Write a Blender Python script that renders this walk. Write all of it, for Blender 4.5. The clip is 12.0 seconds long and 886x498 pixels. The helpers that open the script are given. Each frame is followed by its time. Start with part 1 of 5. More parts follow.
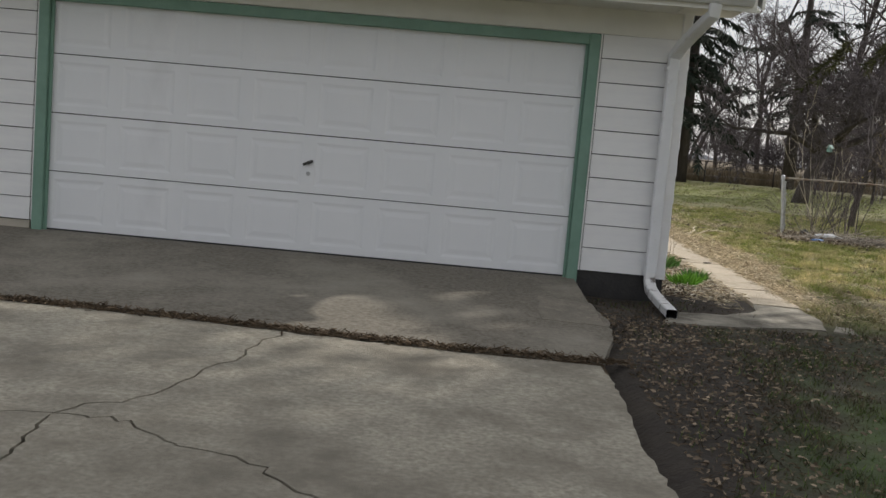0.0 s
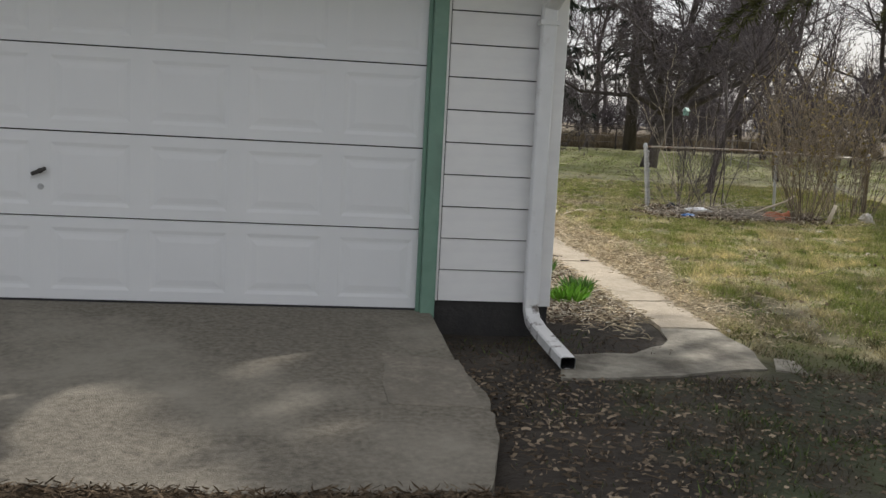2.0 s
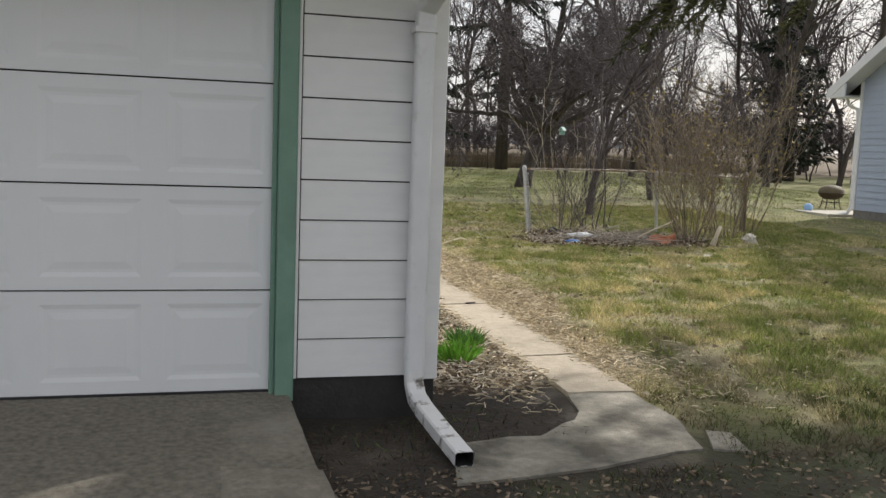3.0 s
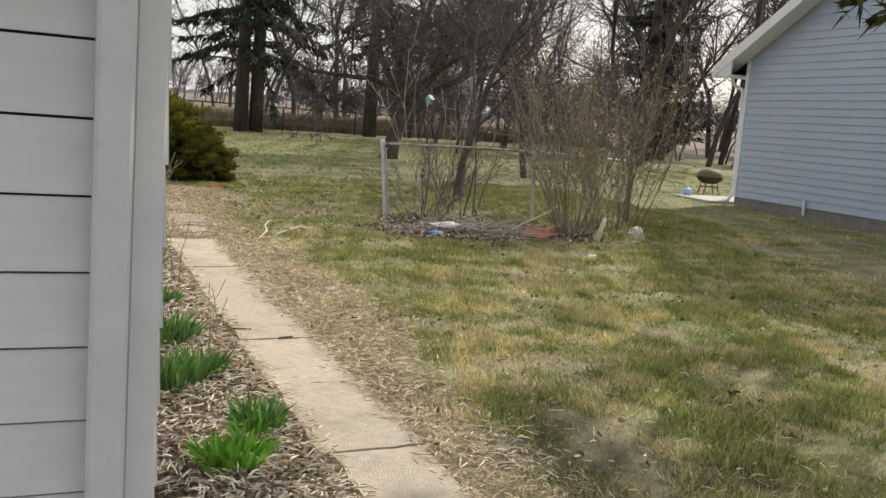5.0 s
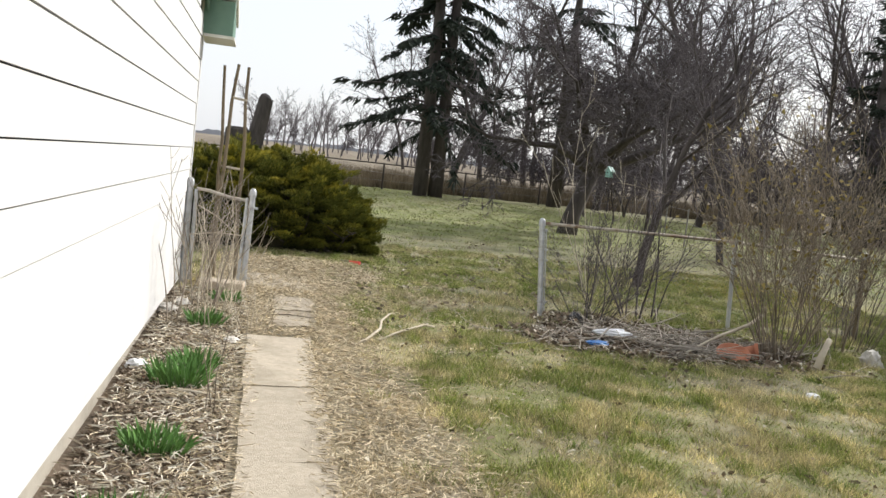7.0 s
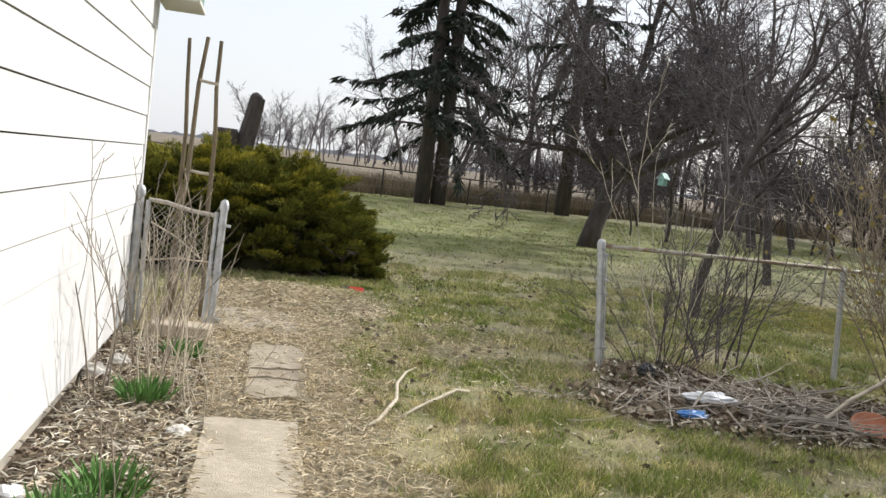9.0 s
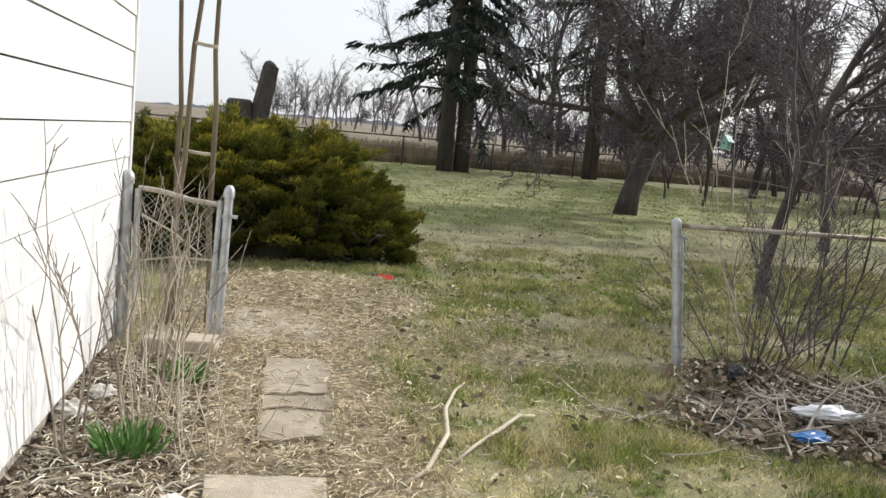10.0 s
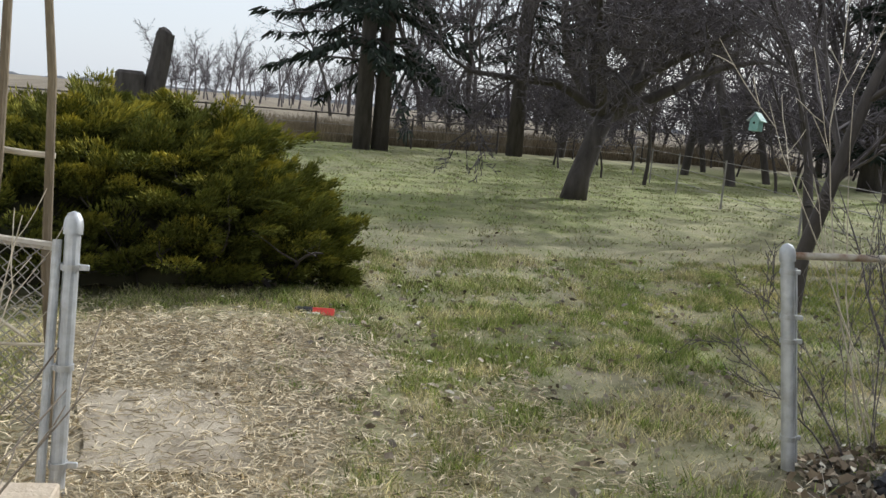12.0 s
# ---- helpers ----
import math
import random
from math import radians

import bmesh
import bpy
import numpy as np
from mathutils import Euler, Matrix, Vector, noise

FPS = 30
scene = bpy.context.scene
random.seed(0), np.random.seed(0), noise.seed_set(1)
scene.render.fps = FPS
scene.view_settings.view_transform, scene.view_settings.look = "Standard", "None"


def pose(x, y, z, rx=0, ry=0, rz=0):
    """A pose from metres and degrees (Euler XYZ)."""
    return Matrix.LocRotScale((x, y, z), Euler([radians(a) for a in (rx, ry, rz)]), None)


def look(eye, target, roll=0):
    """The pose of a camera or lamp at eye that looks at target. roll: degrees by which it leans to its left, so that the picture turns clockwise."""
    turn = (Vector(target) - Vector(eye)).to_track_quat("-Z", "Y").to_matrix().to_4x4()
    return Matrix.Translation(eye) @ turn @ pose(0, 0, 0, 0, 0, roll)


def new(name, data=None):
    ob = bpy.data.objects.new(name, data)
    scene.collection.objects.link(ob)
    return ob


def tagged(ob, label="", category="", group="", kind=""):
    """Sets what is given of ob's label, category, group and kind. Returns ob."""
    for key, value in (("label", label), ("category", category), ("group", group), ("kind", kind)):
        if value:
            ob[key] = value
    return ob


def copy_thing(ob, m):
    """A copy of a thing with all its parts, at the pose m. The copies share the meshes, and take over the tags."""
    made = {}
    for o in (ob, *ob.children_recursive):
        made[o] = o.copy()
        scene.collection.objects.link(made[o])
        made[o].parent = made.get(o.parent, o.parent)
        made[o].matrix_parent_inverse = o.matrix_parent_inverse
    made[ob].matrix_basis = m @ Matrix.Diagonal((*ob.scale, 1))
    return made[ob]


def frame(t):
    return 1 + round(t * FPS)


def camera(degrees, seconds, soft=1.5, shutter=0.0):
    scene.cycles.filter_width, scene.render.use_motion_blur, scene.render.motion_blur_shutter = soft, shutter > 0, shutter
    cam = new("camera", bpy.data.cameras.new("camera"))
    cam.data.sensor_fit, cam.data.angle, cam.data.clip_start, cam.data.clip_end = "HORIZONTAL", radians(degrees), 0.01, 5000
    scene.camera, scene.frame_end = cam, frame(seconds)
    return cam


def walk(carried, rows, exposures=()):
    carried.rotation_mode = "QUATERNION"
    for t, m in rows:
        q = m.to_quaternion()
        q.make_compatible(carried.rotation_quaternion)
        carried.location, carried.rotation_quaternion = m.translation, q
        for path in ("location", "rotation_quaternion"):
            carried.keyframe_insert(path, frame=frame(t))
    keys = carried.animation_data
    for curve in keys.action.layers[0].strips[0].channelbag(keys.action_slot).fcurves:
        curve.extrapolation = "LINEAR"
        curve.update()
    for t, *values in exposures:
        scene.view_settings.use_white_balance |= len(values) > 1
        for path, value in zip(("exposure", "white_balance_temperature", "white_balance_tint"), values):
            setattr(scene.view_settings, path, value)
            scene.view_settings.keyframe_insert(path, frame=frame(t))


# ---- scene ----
cam = camera(51.1, 12.0)
PATH = [
    (0, (0.138, 0.057, 1.519), (0.069, 2.044, 1.301), 5.0),
    (0.5, (0.134, 0.593, 1.564), (0.183, 2.584, 1.387), 4.3),
    (1, (0.152, 1.165, 1.629), (0.233, 3.148, 1.388), 3.7),
    (1.5, (0.19, 1.741, 1.644), (0.431, 3.709, 1.379), 4.6),
    (2, (0.312, 2.41, 1.683), (0.574, 4.375, 1.419), 3.0),
    (2.5, (0.329, 2.982, 1.704), (0.604, 4.945, 1.439), 3.6),
    (3, (0.55, 3.618, 1.752), (1.076, 5.536, 1.541), 2.1),
    (3.2, (0.645, 3.829, 1.775), (1.157, 5.753, 1.579), 3.2),
    (4.8, (1.446, 5.582, 1.852), (2.187, 7.42, 1.583), 6.0),
    (5, (1.564, 5.779, 1.85), (2.353, 7.597, 1.581), 4.4),
    (5.3, (1.768, 6.007, 1.847), (2.601, 7.819, 1.691), 3.3),
    (5.5, (1.87, 6.173, 1.842), (2.568, 8.033, 1.608), 2.9),
    (6, (2.097, 6.746, 1.903), (2.707, 8.635, 1.657), 5.4),
    (6.5, (2.429, 7.421, 1.901), (3.158, 9.28, 1.795), 6.9),
    (7, (2.727, 8.024, 1.963), (3.124, 9.977, 1.797), 6.7),
    (7.5, (2.846, 8.587, 1.982), (3.222, 10.544, 1.808), 6.4),
    (7.7, (2.875, 8.847, 1.976), (3.22, 10.81, 1.81), 6.5),
    (9.3, (2.907, 10.878, 1.933), (3.335, 12.825, 1.78), 6.5),
    (9.5, (2.924, 11.126, 1.941), (3.362, 13.068, 1.745), 5.9),
    (10, (2.942, 11.799, 1.977), (3.312, 13.751, 1.745), 5.3),
    (10.5, (2.92, 12.479, 1.974), (3.367, 14.411, 1.715), 5.1),
    (11, (2.903, 13.16, 1.987), (3.298, 15.089, 1.638), 5.0),
    (11.5, (2.921, 13.784, 1.998), (3.351, 15.716, 1.711), 5.3),
    (12, (3.018, 14.459, 2.007), (3.583, 16.358, 1.737), 5.0),
]
walk(cam, [(t, look(eye, target, roll)) for t, eye, target, roll in PATH],
     exposures=[(0, -0.52, 6700, 11), (2.5, -0.33, 6700, 11), (3.2, -0.26, 6700, 11), (5, -0.22, 6850, 11), (5.5, -0.08, 6800, 11), (6, -0.24, 6700, 10), (7, -0.08, 6500, 10), (7.5, -0.12, 6500, 10), (10.5, -0.16, 6400, 9), (11, -0.52, 6300, 8), (11.5, -0.32, 6250, 8), (12, -0.3, 6150, 8)])

# ---- world and sun ----
SUN_EL, SHADOW_X, SHADOW_Y = 35.0, -0.87, -0.493  # height of the sun; the way that shadows fall on the ground
world = bpy.data.worlds.new("sky")
scene.world = world
world.use_nodes = True
wn = world.node_tree.nodes
sky = wn.new("ShaderNodeTexSky")
sky.sky_type, sky.sun_disc = "NISHITA", False
sky.sun_elevation = radians(SUN_EL)
sky.sun_rotation = math.atan2(-SHADOW_X, -SHADOW_Y)
sky.dust_density, sky.air_density = 3.0, 1.0
haze = wn.new("ShaderNodeMix")
haze.data_type = "RGBA"
haze.inputs[0].default_value = 0.5
haze.inputs[7].default_value = (19.0, 19.6, 20.6, 1)  # thin high cloud over the blue
world.node_tree.links.new(sky.outputs[0], haze.inputs[6])
world.node_tree.links.new(haze.outputs[2], wn["Background"].inputs[0])
wn["Background"].inputs[1].default_value = 0.088

lamp = bpy.data.lights.new("sun", "SUN")
lamp.energy, lamp.angle, lamp.color = 5.0, radians(0.8), (1.0, 0.97, 0.93)
sun = new("sun", lamp)
ce = math.cos(radians(SUN_EL))
sun.matrix_world = look((0, 0, 40), (SHADOW_X * ce, SHADOW_Y * ce, 40 - math.sin(radians(SUN_EL))))

rng = np.random.default_rng(7)


# ---- materials ----
def material(name, c1, c2, scale=4.0, rough=0.8, bump=0.2, bump_scale=60.0, c3=None, scale3=0.7, cover3=0.5, metal=0.0, vary=0.0,
             stretch=(1, 1, 1), island=0.0, attribute="", soft3=0.12):
    m = bpy.data.materials.new(name)
    m.use_nodes = True
    n, l = m.node_tree.nodes, m.node_tree.links
    p = n["Principled BSDF"]
    p.inputs["Roughness"].default_value, p.inputs["Metallic"].default_value = rough, metal
    co, mp = n.new("ShaderNodeTexCoord"), n.new("ShaderNodeMapping")
    mp.inputs["Scale"].default_value = stretch
    l.new(co.outputs["Object"], mp.inputs[0])

    def noise_at(s, detail=6.0):
        t = n.new("ShaderNodeTexNoise")
        t.inputs["Scale"].default_value, t.inputs["Detail"].default_value, t.inputs["Roughness"].default_value = s, detail, 0.62
        l.new(mp.outputs[0], t.inputs[0])
        return t.outputs[0]

    def ramp(src, lo, hi):
        r = n.new("ShaderNodeMapRange")
        r.inputs[1].default_value, r.inputs[2].default_value = lo, hi
        l.new(src, r.inputs[0])
        return r.outputs[0]

    def mix(fac, a, b, mode="MIX"):
        x = n.new("ShaderNodeMix")
        x.data_type, x.blend_type = "RGBA", mode
        for k, v in ((0, fac), (6, a), (7, b)):
            if isinstance(v, (tuple, list)):
                x.inputs[k].default_value = (*v, 1)
            elif isinstance(v, (int, float)):
                x.inputs[k].default_value = v
            else:
                l.new(v, x.inputs[k])
        return x.outputs[2]

    if attribute:
        at = n.new("ShaderNodeVertexColor")
        at.layer_name = attribute
        dim = mix(ramp(noise_at(scale), 0.3, 0.7), tuple(c1), tuple(c2))
        col = mix(1.0, at.outputs[0], dim, "MULTIPLY")
    else:
        col = mix(ramp(noise_at(scale), 0.32, 0.68), tuple(c1), tuple(c2))
    if c3:
        col = mix(ramp(noise_at(scale3, 8.0), cover3 - soft3, cover3 + soft3), col, tuple(c3))
    if island:
        p.inputs["Specular IOR Level"].default_value = 0.12
    if vary or island:
        src = n.new("ShaderNodeObjectInfo").outputs["Random"] if vary else n.new("ShaderNodeNewGeometry").outputs["Random Per Island"]
        k = vary or island
        r = n.new("ShaderNodeMapRange")
        r.inputs[3].default_value, r.inputs[4].default_value = 1 - k, 1 + k
        l.new(src, r.inputs[0])
        hsv = n.new("ShaderNodeHueSaturation")
        l.new(r.outputs[0], hsv.inputs["Value"])
        l.new(col, hsv.inputs["Color"])
        col = hsv.outputs[0]
    l.new(col, p.inputs["Base Color"])
    if bump:
        b = n.new("ShaderNodeBump")
        b.inputs["Strength"].default_value, b.inputs["Distance"].default_value = bump, 0.02
        l.new(noise_at(bump_scale, 4.0), b.inputs["Height"])
        l.new(b.outputs[0], p.inputs["Normal"])
    return m


WHITE = material("white_siding_paint", (0.74, 0.74, 0.74), (0.80, 0.80, 0.79), 3, 0.55, 0.06, 90, c3=(0.66, 0.66, 0.64), scale3=2.5, cover3=0.72, vary=0.02, stretch=(1, 1, 4))
DOOR = material("white_door_enamel", (0.74, 0.755, 0.77), (0.78, 0.79, 0.80), 1.5, 0.42, 0.03, 120, c3=(0.68, 0.69, 0.70), scale3=1.6, cover3=0.7, stretch=(1, 1, 0.4))
CREAM = material("cream_soffit_paint", (0.70, 0.69, 0.64), (0.76, 0.75, 0.70), 3, 0.6, 0.05)
GREEN = material("sage_green_paint", (0.15, 0.27, 0.21), (0.19, 0.32, 0.25), 6, 0.5, 0.1, 60, c3=(0.12, 0.2, 0.16), scale3=3, cover3=0.66)
BLACKTAR = material("black_tar_coating", (0.02, 0.02, 0.02), (0.035, 0.032, 0.03), 8, 0.7, 0.5, 30)
FOUNDATION = material("pale_foundation_cement", (0.42, 0.38, 0.31), (0.5, 0.46, 0.39), 6, 0.9, 0.4, 40, c3=(0.3, 0.27, 0.22), scale3=2, cover3=0.6)
SPOUT = material("white_downspout_metal", (0.68, 0.69, 0.70), (0.74, 0.75, 0.76), 5, 0.4, 0.05, 60, c3=(0.5, 0.49, 0.47), scale3=9, cover3=0.7)
SPOUTWORN = material("chipped_spout_metal", (0.66, 0.66, 0.66), (0.74, 0.74, 0.73), 8, 0.45, 0.1, 60, c3=(0.16, 0.14, 0.12), scale3=14, cover3=0.6, soft3=0.05)
# near-black colour for the shade in slits, bores and openings
DARK = material("dark_gap", (0.012, 0.012, 0.012), (0.02, 0.02, 0.02), 5, 0.9, 0)
SHINGLE = material("grey_shingle", (0.08, 0.08, 0.08), (0.14, 0.13, 0.12), 30, 0.95, 0.4, 80)
CONCRETE = material("weathered_driveway_concrete", (0.25, 0.226, 0.178), (0.46, 0.425, 0.34), 34, 0.92, 0.7, 120, c3=(0.19, 0.17, 0.132), scale3=1.9, cover3=0.54, soft3=0.13)
NEWCRETE = material("pale_repair_concrete", (0.47, 0.44, 0.37), (0.53, 0.5, 0.43), 9, 0.9, 0.3, 90, c3=(0.38, 0.36, 0.3), scale3=2, cover3=0.6)
WALKCRETE = material("tan_walk_concrete", (0.43, 0.37, 0.285), (0.55, 0.485, 0.385), 22, 0.92, 0.6, 110, c3=(0.35, 0.30, 0.225), scale3=2.6, cover3=0.6, vary=0.06)
DUSTCRETE = material("soil_dusted_walk_concrete", (0.36, 0.31, 0.235), (0.47, 0.41, 0.32), 14, 0.95, 0.5, 110, c3=(0.27, 0.225, 0.165), scale3=2.2, cover3=0.55, vary=0.06)
PADCRETE = material("old_pad_concrete", (0.27, 0.25, 0.205), (0.40, 0.375, 0.31), 14, 0.92, 0.5, 70, c3=(0.10, 0.09, 0.07), scale3=2.6, cover3=0.5)
SOIL = material("ground_soil_and_turf", (0.75, 0.75, 0.75), (1.2, 1.2, 1.2), 9, 0.97, 0.9, 25, attribute="turf")
FROND = material("juniper_frond", (0.75, 0.75, 0.75), (1.25, 1.25, 1.25), 5, 0.9, 0, attribute="turf", island=0.2)
BLADE = material("grass_blades", (0.85, 0.85, 0.85), (1.15, 1.15, 1.15), 3, 0.8, 0, attribute="turf", island=0.5)
STRAW = material("dry_straw", (0.48, 0.40, 0.275), (0.66, 0.575, 0.42), 4, 0.85, 0, island=0.5)
STALK = material("grey_dead_stalk", (0.22, 0.185, 0.15), (0.42, 0.365, 0.30), 5, 0.85, 0.2, 40, island=0.3)
CHIP = material("wood_chip_mulch", (0.14, 0.105, 0.078), (0.34, 0.275, 0.205), 2, 0.9, 0, island=0.5)
LITTER = material("dead_leaf", (0.14, 0.105, 0.075), (0.30, 0.24, 0.17), 3, 0.85, 0, island=0.5)
PALELEAF = material("bleached_leaf", (0.55, 0.50, 0.40), (0.70, 0.66, 0.56), 3, 0.85, 0, island=0.25)
DEBRIS = material("brown_joint_debris", (0.075, 0.055, 0.038), (0.16, 0.12, 0.08), 12, 0.95, 0.8, 40, island=0.4)
TUFT = material("fresh_daffodil_leaf", (0.095, 0.20, 0.055), (0.155, 0.29, 0.085), 6, 0.5, 0, island=0.35)
LILY = material("bright_lily_leaf", (0.14, 0.34, 0.04), (0.2, 0.42, 0.06), 6, 0.5, 0, island=0.25)
BARK = material("grey_brown_bark", (0.045, 0.037, 0.033), (0.095, 0.08, 0.072), 6, 0.95, 0.9, 18, stretch=(1, 1, 0.25))
TWIG = material("grey_twig", (0.092, 0.08, 0.083), (0.16, 0.14, 0.142), 2, 0.9, 0, island=0.25)
DARKTWIG = material("dark_wood_twig", (0.085, 0.074, 0.08), (0.15, 0.13, 0.138), 1, 0.9, 0, island=0.3)
# paler grey than the nearer twigs, for the far trees
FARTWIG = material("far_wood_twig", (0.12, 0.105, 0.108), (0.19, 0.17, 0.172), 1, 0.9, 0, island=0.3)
CANE = material("tan_shrub_cane", (0.17, 0.14, 0.11), (0.32, 0.27, 0.21), 3, 0.85, 0, island=0.35)
PALECANE = material("pale_dead_cane", (0.46, 0.40, 0.31), (0.60, 0.54, 0.43), 5, 0.8, 0.2, 40, island=0.2)
BUDLEAF = material("yellow_brown_bud_leaf", (0.25, 0.205, 0.07), (0.38, 0.29, 0.10), 3, 0.7, 0, island=0.35)
NEEDLE = material("dark_spruce_needle", (0.018, 0.026, 0.02), (0.04, 0.05, 0.035), 1.5, 0.7, 0, island=0.4)
OLIVE = material("olive_pine_needle", (0.035, 0.04, 0.016), (0.10, 0.10, 0.04), 1.5, 0.6, 0, island=0.35)
JUNIPER = material("juniper_spray", (0.085, 0.105, 0.02), (0.22, 0.215, 0.045), 1.6, 0.65, 0, island=0.4)
JUNDARK = material("juniper_dark_core", (0.03, 0.03, 0.014), (0.05, 0.045, 0.02), 4, 0.9, 0.5, 20)
POLE = material("weathered_pole_bark", (0.13, 0.10, 0.065), (0.24, 0.19, 0.12), 9, 0.9, 0.6, 40, stretch=(1, 1, 0.3))
GALV = material("galvanised_steel", (0.42, 0.43, 0.44), (0.58, 0.59, 0.60), 14, 0.5, 0.1, 60, c3=(0.34, 0.33, 0.31), scale3=8, cover3=0.62, metal=0.55)
RUSTY = material("rust_stained_rail", (0.42, 0.38, 0.32), (0.56, 0.52, 0.45), 9, 0.6, 0.2, 50, c3=(0.2, 0.11, 0.06), scale3=7, cover3=0.58, metal=0.3)
WIRE = material("old_chain_link_wire", (0.24, 0.22, 0.2), (0.36, 0.34, 0.31), 6, 0.6, 0, metal=0.3)
BLOCK = material("tan_concrete_block", (0.46, 0.38, 0.29), (0.56, 0.48, 0.38), 12, 0.9, 0.5, 50)
CLAY = material("terracotta_clay", (0.36, 0.13, 0.07), (0.46, 0.18, 0.10), 6, 0.8, 0.1, 30, c3=(0.45, 0.22, 0.14), scale3=5, cover3=0.66)
WHITEBAG = material("white_plastic_film", (0.74, 0.75, 0.78), (0.82, 0.83, 0.85), 8, 0.35, 0.4, 25)
BLUEBAG = material("blue_plastic_film", (0.02, 0.13, 0.4), (0.04, 0.2, 0.5), 8, 0.35, 0.4, 25)
BLACKPLASTIC = material("black_plastic", (0.015, 0.015, 0.02), (0.03, 0.03, 0.035), 8, 0.45, 0.1, 30)
RED = material("red_plastic", (0.62, 0.03, 0.02), (0.72, 0.06, 0.04), 8, 0.45, 0.1, 30)
BLUESIDING = material("blue_grey_vinyl", (0.37, 0.43, 0.55), (0.41, 0.47, 0.58), 3, 0.5, 0.05, 60, vary=0.02)
WHITETRIM = material("white_house_trim", (0.72, 0.73, 0.75), (0.78, 0.79, 0.80), 3, 0.5, 0.03)
GREYBASE = material("grey_house_foundation", (0.16, 0.15, 0.14), (0.23, 0.22, 0.2), 8, 0.9, 0.3, 40)
IRON = material("rusted_fire_pit_iron", (0.05, 0.035, 0.025), (0.10, 0.065, 0.04), 9, 0.7, 0.3, 50)
MESHIRON = material("rusty_spark_screen", (0.08, 0.065, 0.035), (0.14, 0.11, 0.055), 12, 0.7, 0.2, 80)
BIRD = material("mint_birdhouse_paint", (0.18, 0.36, 0.31), (0.26, 0.44, 0.38), 9, 0.6, 0.1, 40)
DEADLEAF = material("dead_grey_brown_leaves", (0.13, 0.10, 0.075), (0.36, 0.31, 0.25), 14, 0.9, 0.4, 40, island=0.6)
DRYGRASS = material("tall_dry_grass", (0.16, 0.125, 0.085), (0.33, 0.27, 0.185), 0.8, 0.9, 0, island=0.35)
STONE = material("pale_stone", (0.55, 0.52, 0.47), (0.68, 0.65, 0.6), 8, 0.85, 0.4, 30)
CHROME = material("dark_metal_handle", (0.05, 0.05, 0.05), (0.09, 0.085, 0.08), 12, 0.4, 0.1, 60, metal=0.8)


# ---- building blocks ----
def np_mesh(name, verts, faces, mat, smooth=False):
    verts, faces = np.asarray(verts, np.float32), np.asarray(faces, np.int32)
    me = bpy.data.meshes.new(name)
    k = faces.shape[1]
    me.vertices.add(len(verts))
    me.vertices.foreach_set("co", verts.ravel())
    me.loops.add(faces.size)
    me.loops.foreach_set("vertex_index", faces.ravel())
    me.polygons.add(len(faces))
    me.polygons.foreach_set("loop_start", np.arange(0, faces.size, k, dtype=np.int32))
    if smooth:
        me.polygons.foreach_set("use_smooth", np.ones(len(faces), bool))
    me.update(calc_edges=True)
    me.materials.append(mat)
    return me


def np_part(name, verts, faces, mat, parent=None, label="", smooth=False):
    ob = new(name, np_mesh(name, verts, faces, mat, smooth))
    ob.parent = parent
    return tagged(ob, label)


def part(name, bm, mat, parent=None, label="", smooth=False):
    me = bpy.data.meshes.new(name)
    bmesh.ops.recalc_face_normals(bm, faces=bm.faces)
    if smooth:
        for f in bm.faces:
            f.smooth = True
    bm.to_mesh(me)
    bm.free()
    me.materials.append(mat)
    ob = new(name, me)
    ob.parent = parent
    return tagged(ob, label)


def thing(name, label, category, group="", kind="", at=None):
    ob = new(name)
    ob.empty_display_size = 0.1
    if at is not None:
        ob.matrix_world = at
    return tagged(ob, label, category, group, kind)


def box(x0, y0, z0, x1, y1, z1, bevel=0.0, bm=None):
    own = bm or bmesh.new()
    r = bmesh.ops.create_cube(own, size=1.0)
    for v in r["verts"]:
        v.co = Vector(((x0 + x1) / 2 + v.co.x * (x1 - x0), (y0 + y1) / 2 + v.co.y * (y1 - y0), (z0 + z1) / 2 + v.co.z * (z1 - z0)))
    if bevel:
        edges = {e for v in r["verts"] for e in v.link_edges}
        bmesh.ops.bevel(own, geom=list(edges), offset=bevel, segments=1, affect="EDGES")
    return own


def prism(profile, a, b, axis):
    """A closed profile of (u, v) pairs pushed along x (u=y, v=z) or y (u=x, v=z) from a to b."""
    bm = bmesh.new()
    rings = []
    for s in (a, b):
        rings.append([bm.verts.new((s, u, v) if axis == "x" else (u, s, v)) for u, v in profile])
    n = len(profile)
    for i in range(n):
        bm.faces.new((rings[0][i], rings[0][(i + 1) % n], rings[1][(i + 1) % n], rings[1][i]))
    bm.faces.new(rings[0])
    bm.faces.new(rings[1][::-1])
    return bm


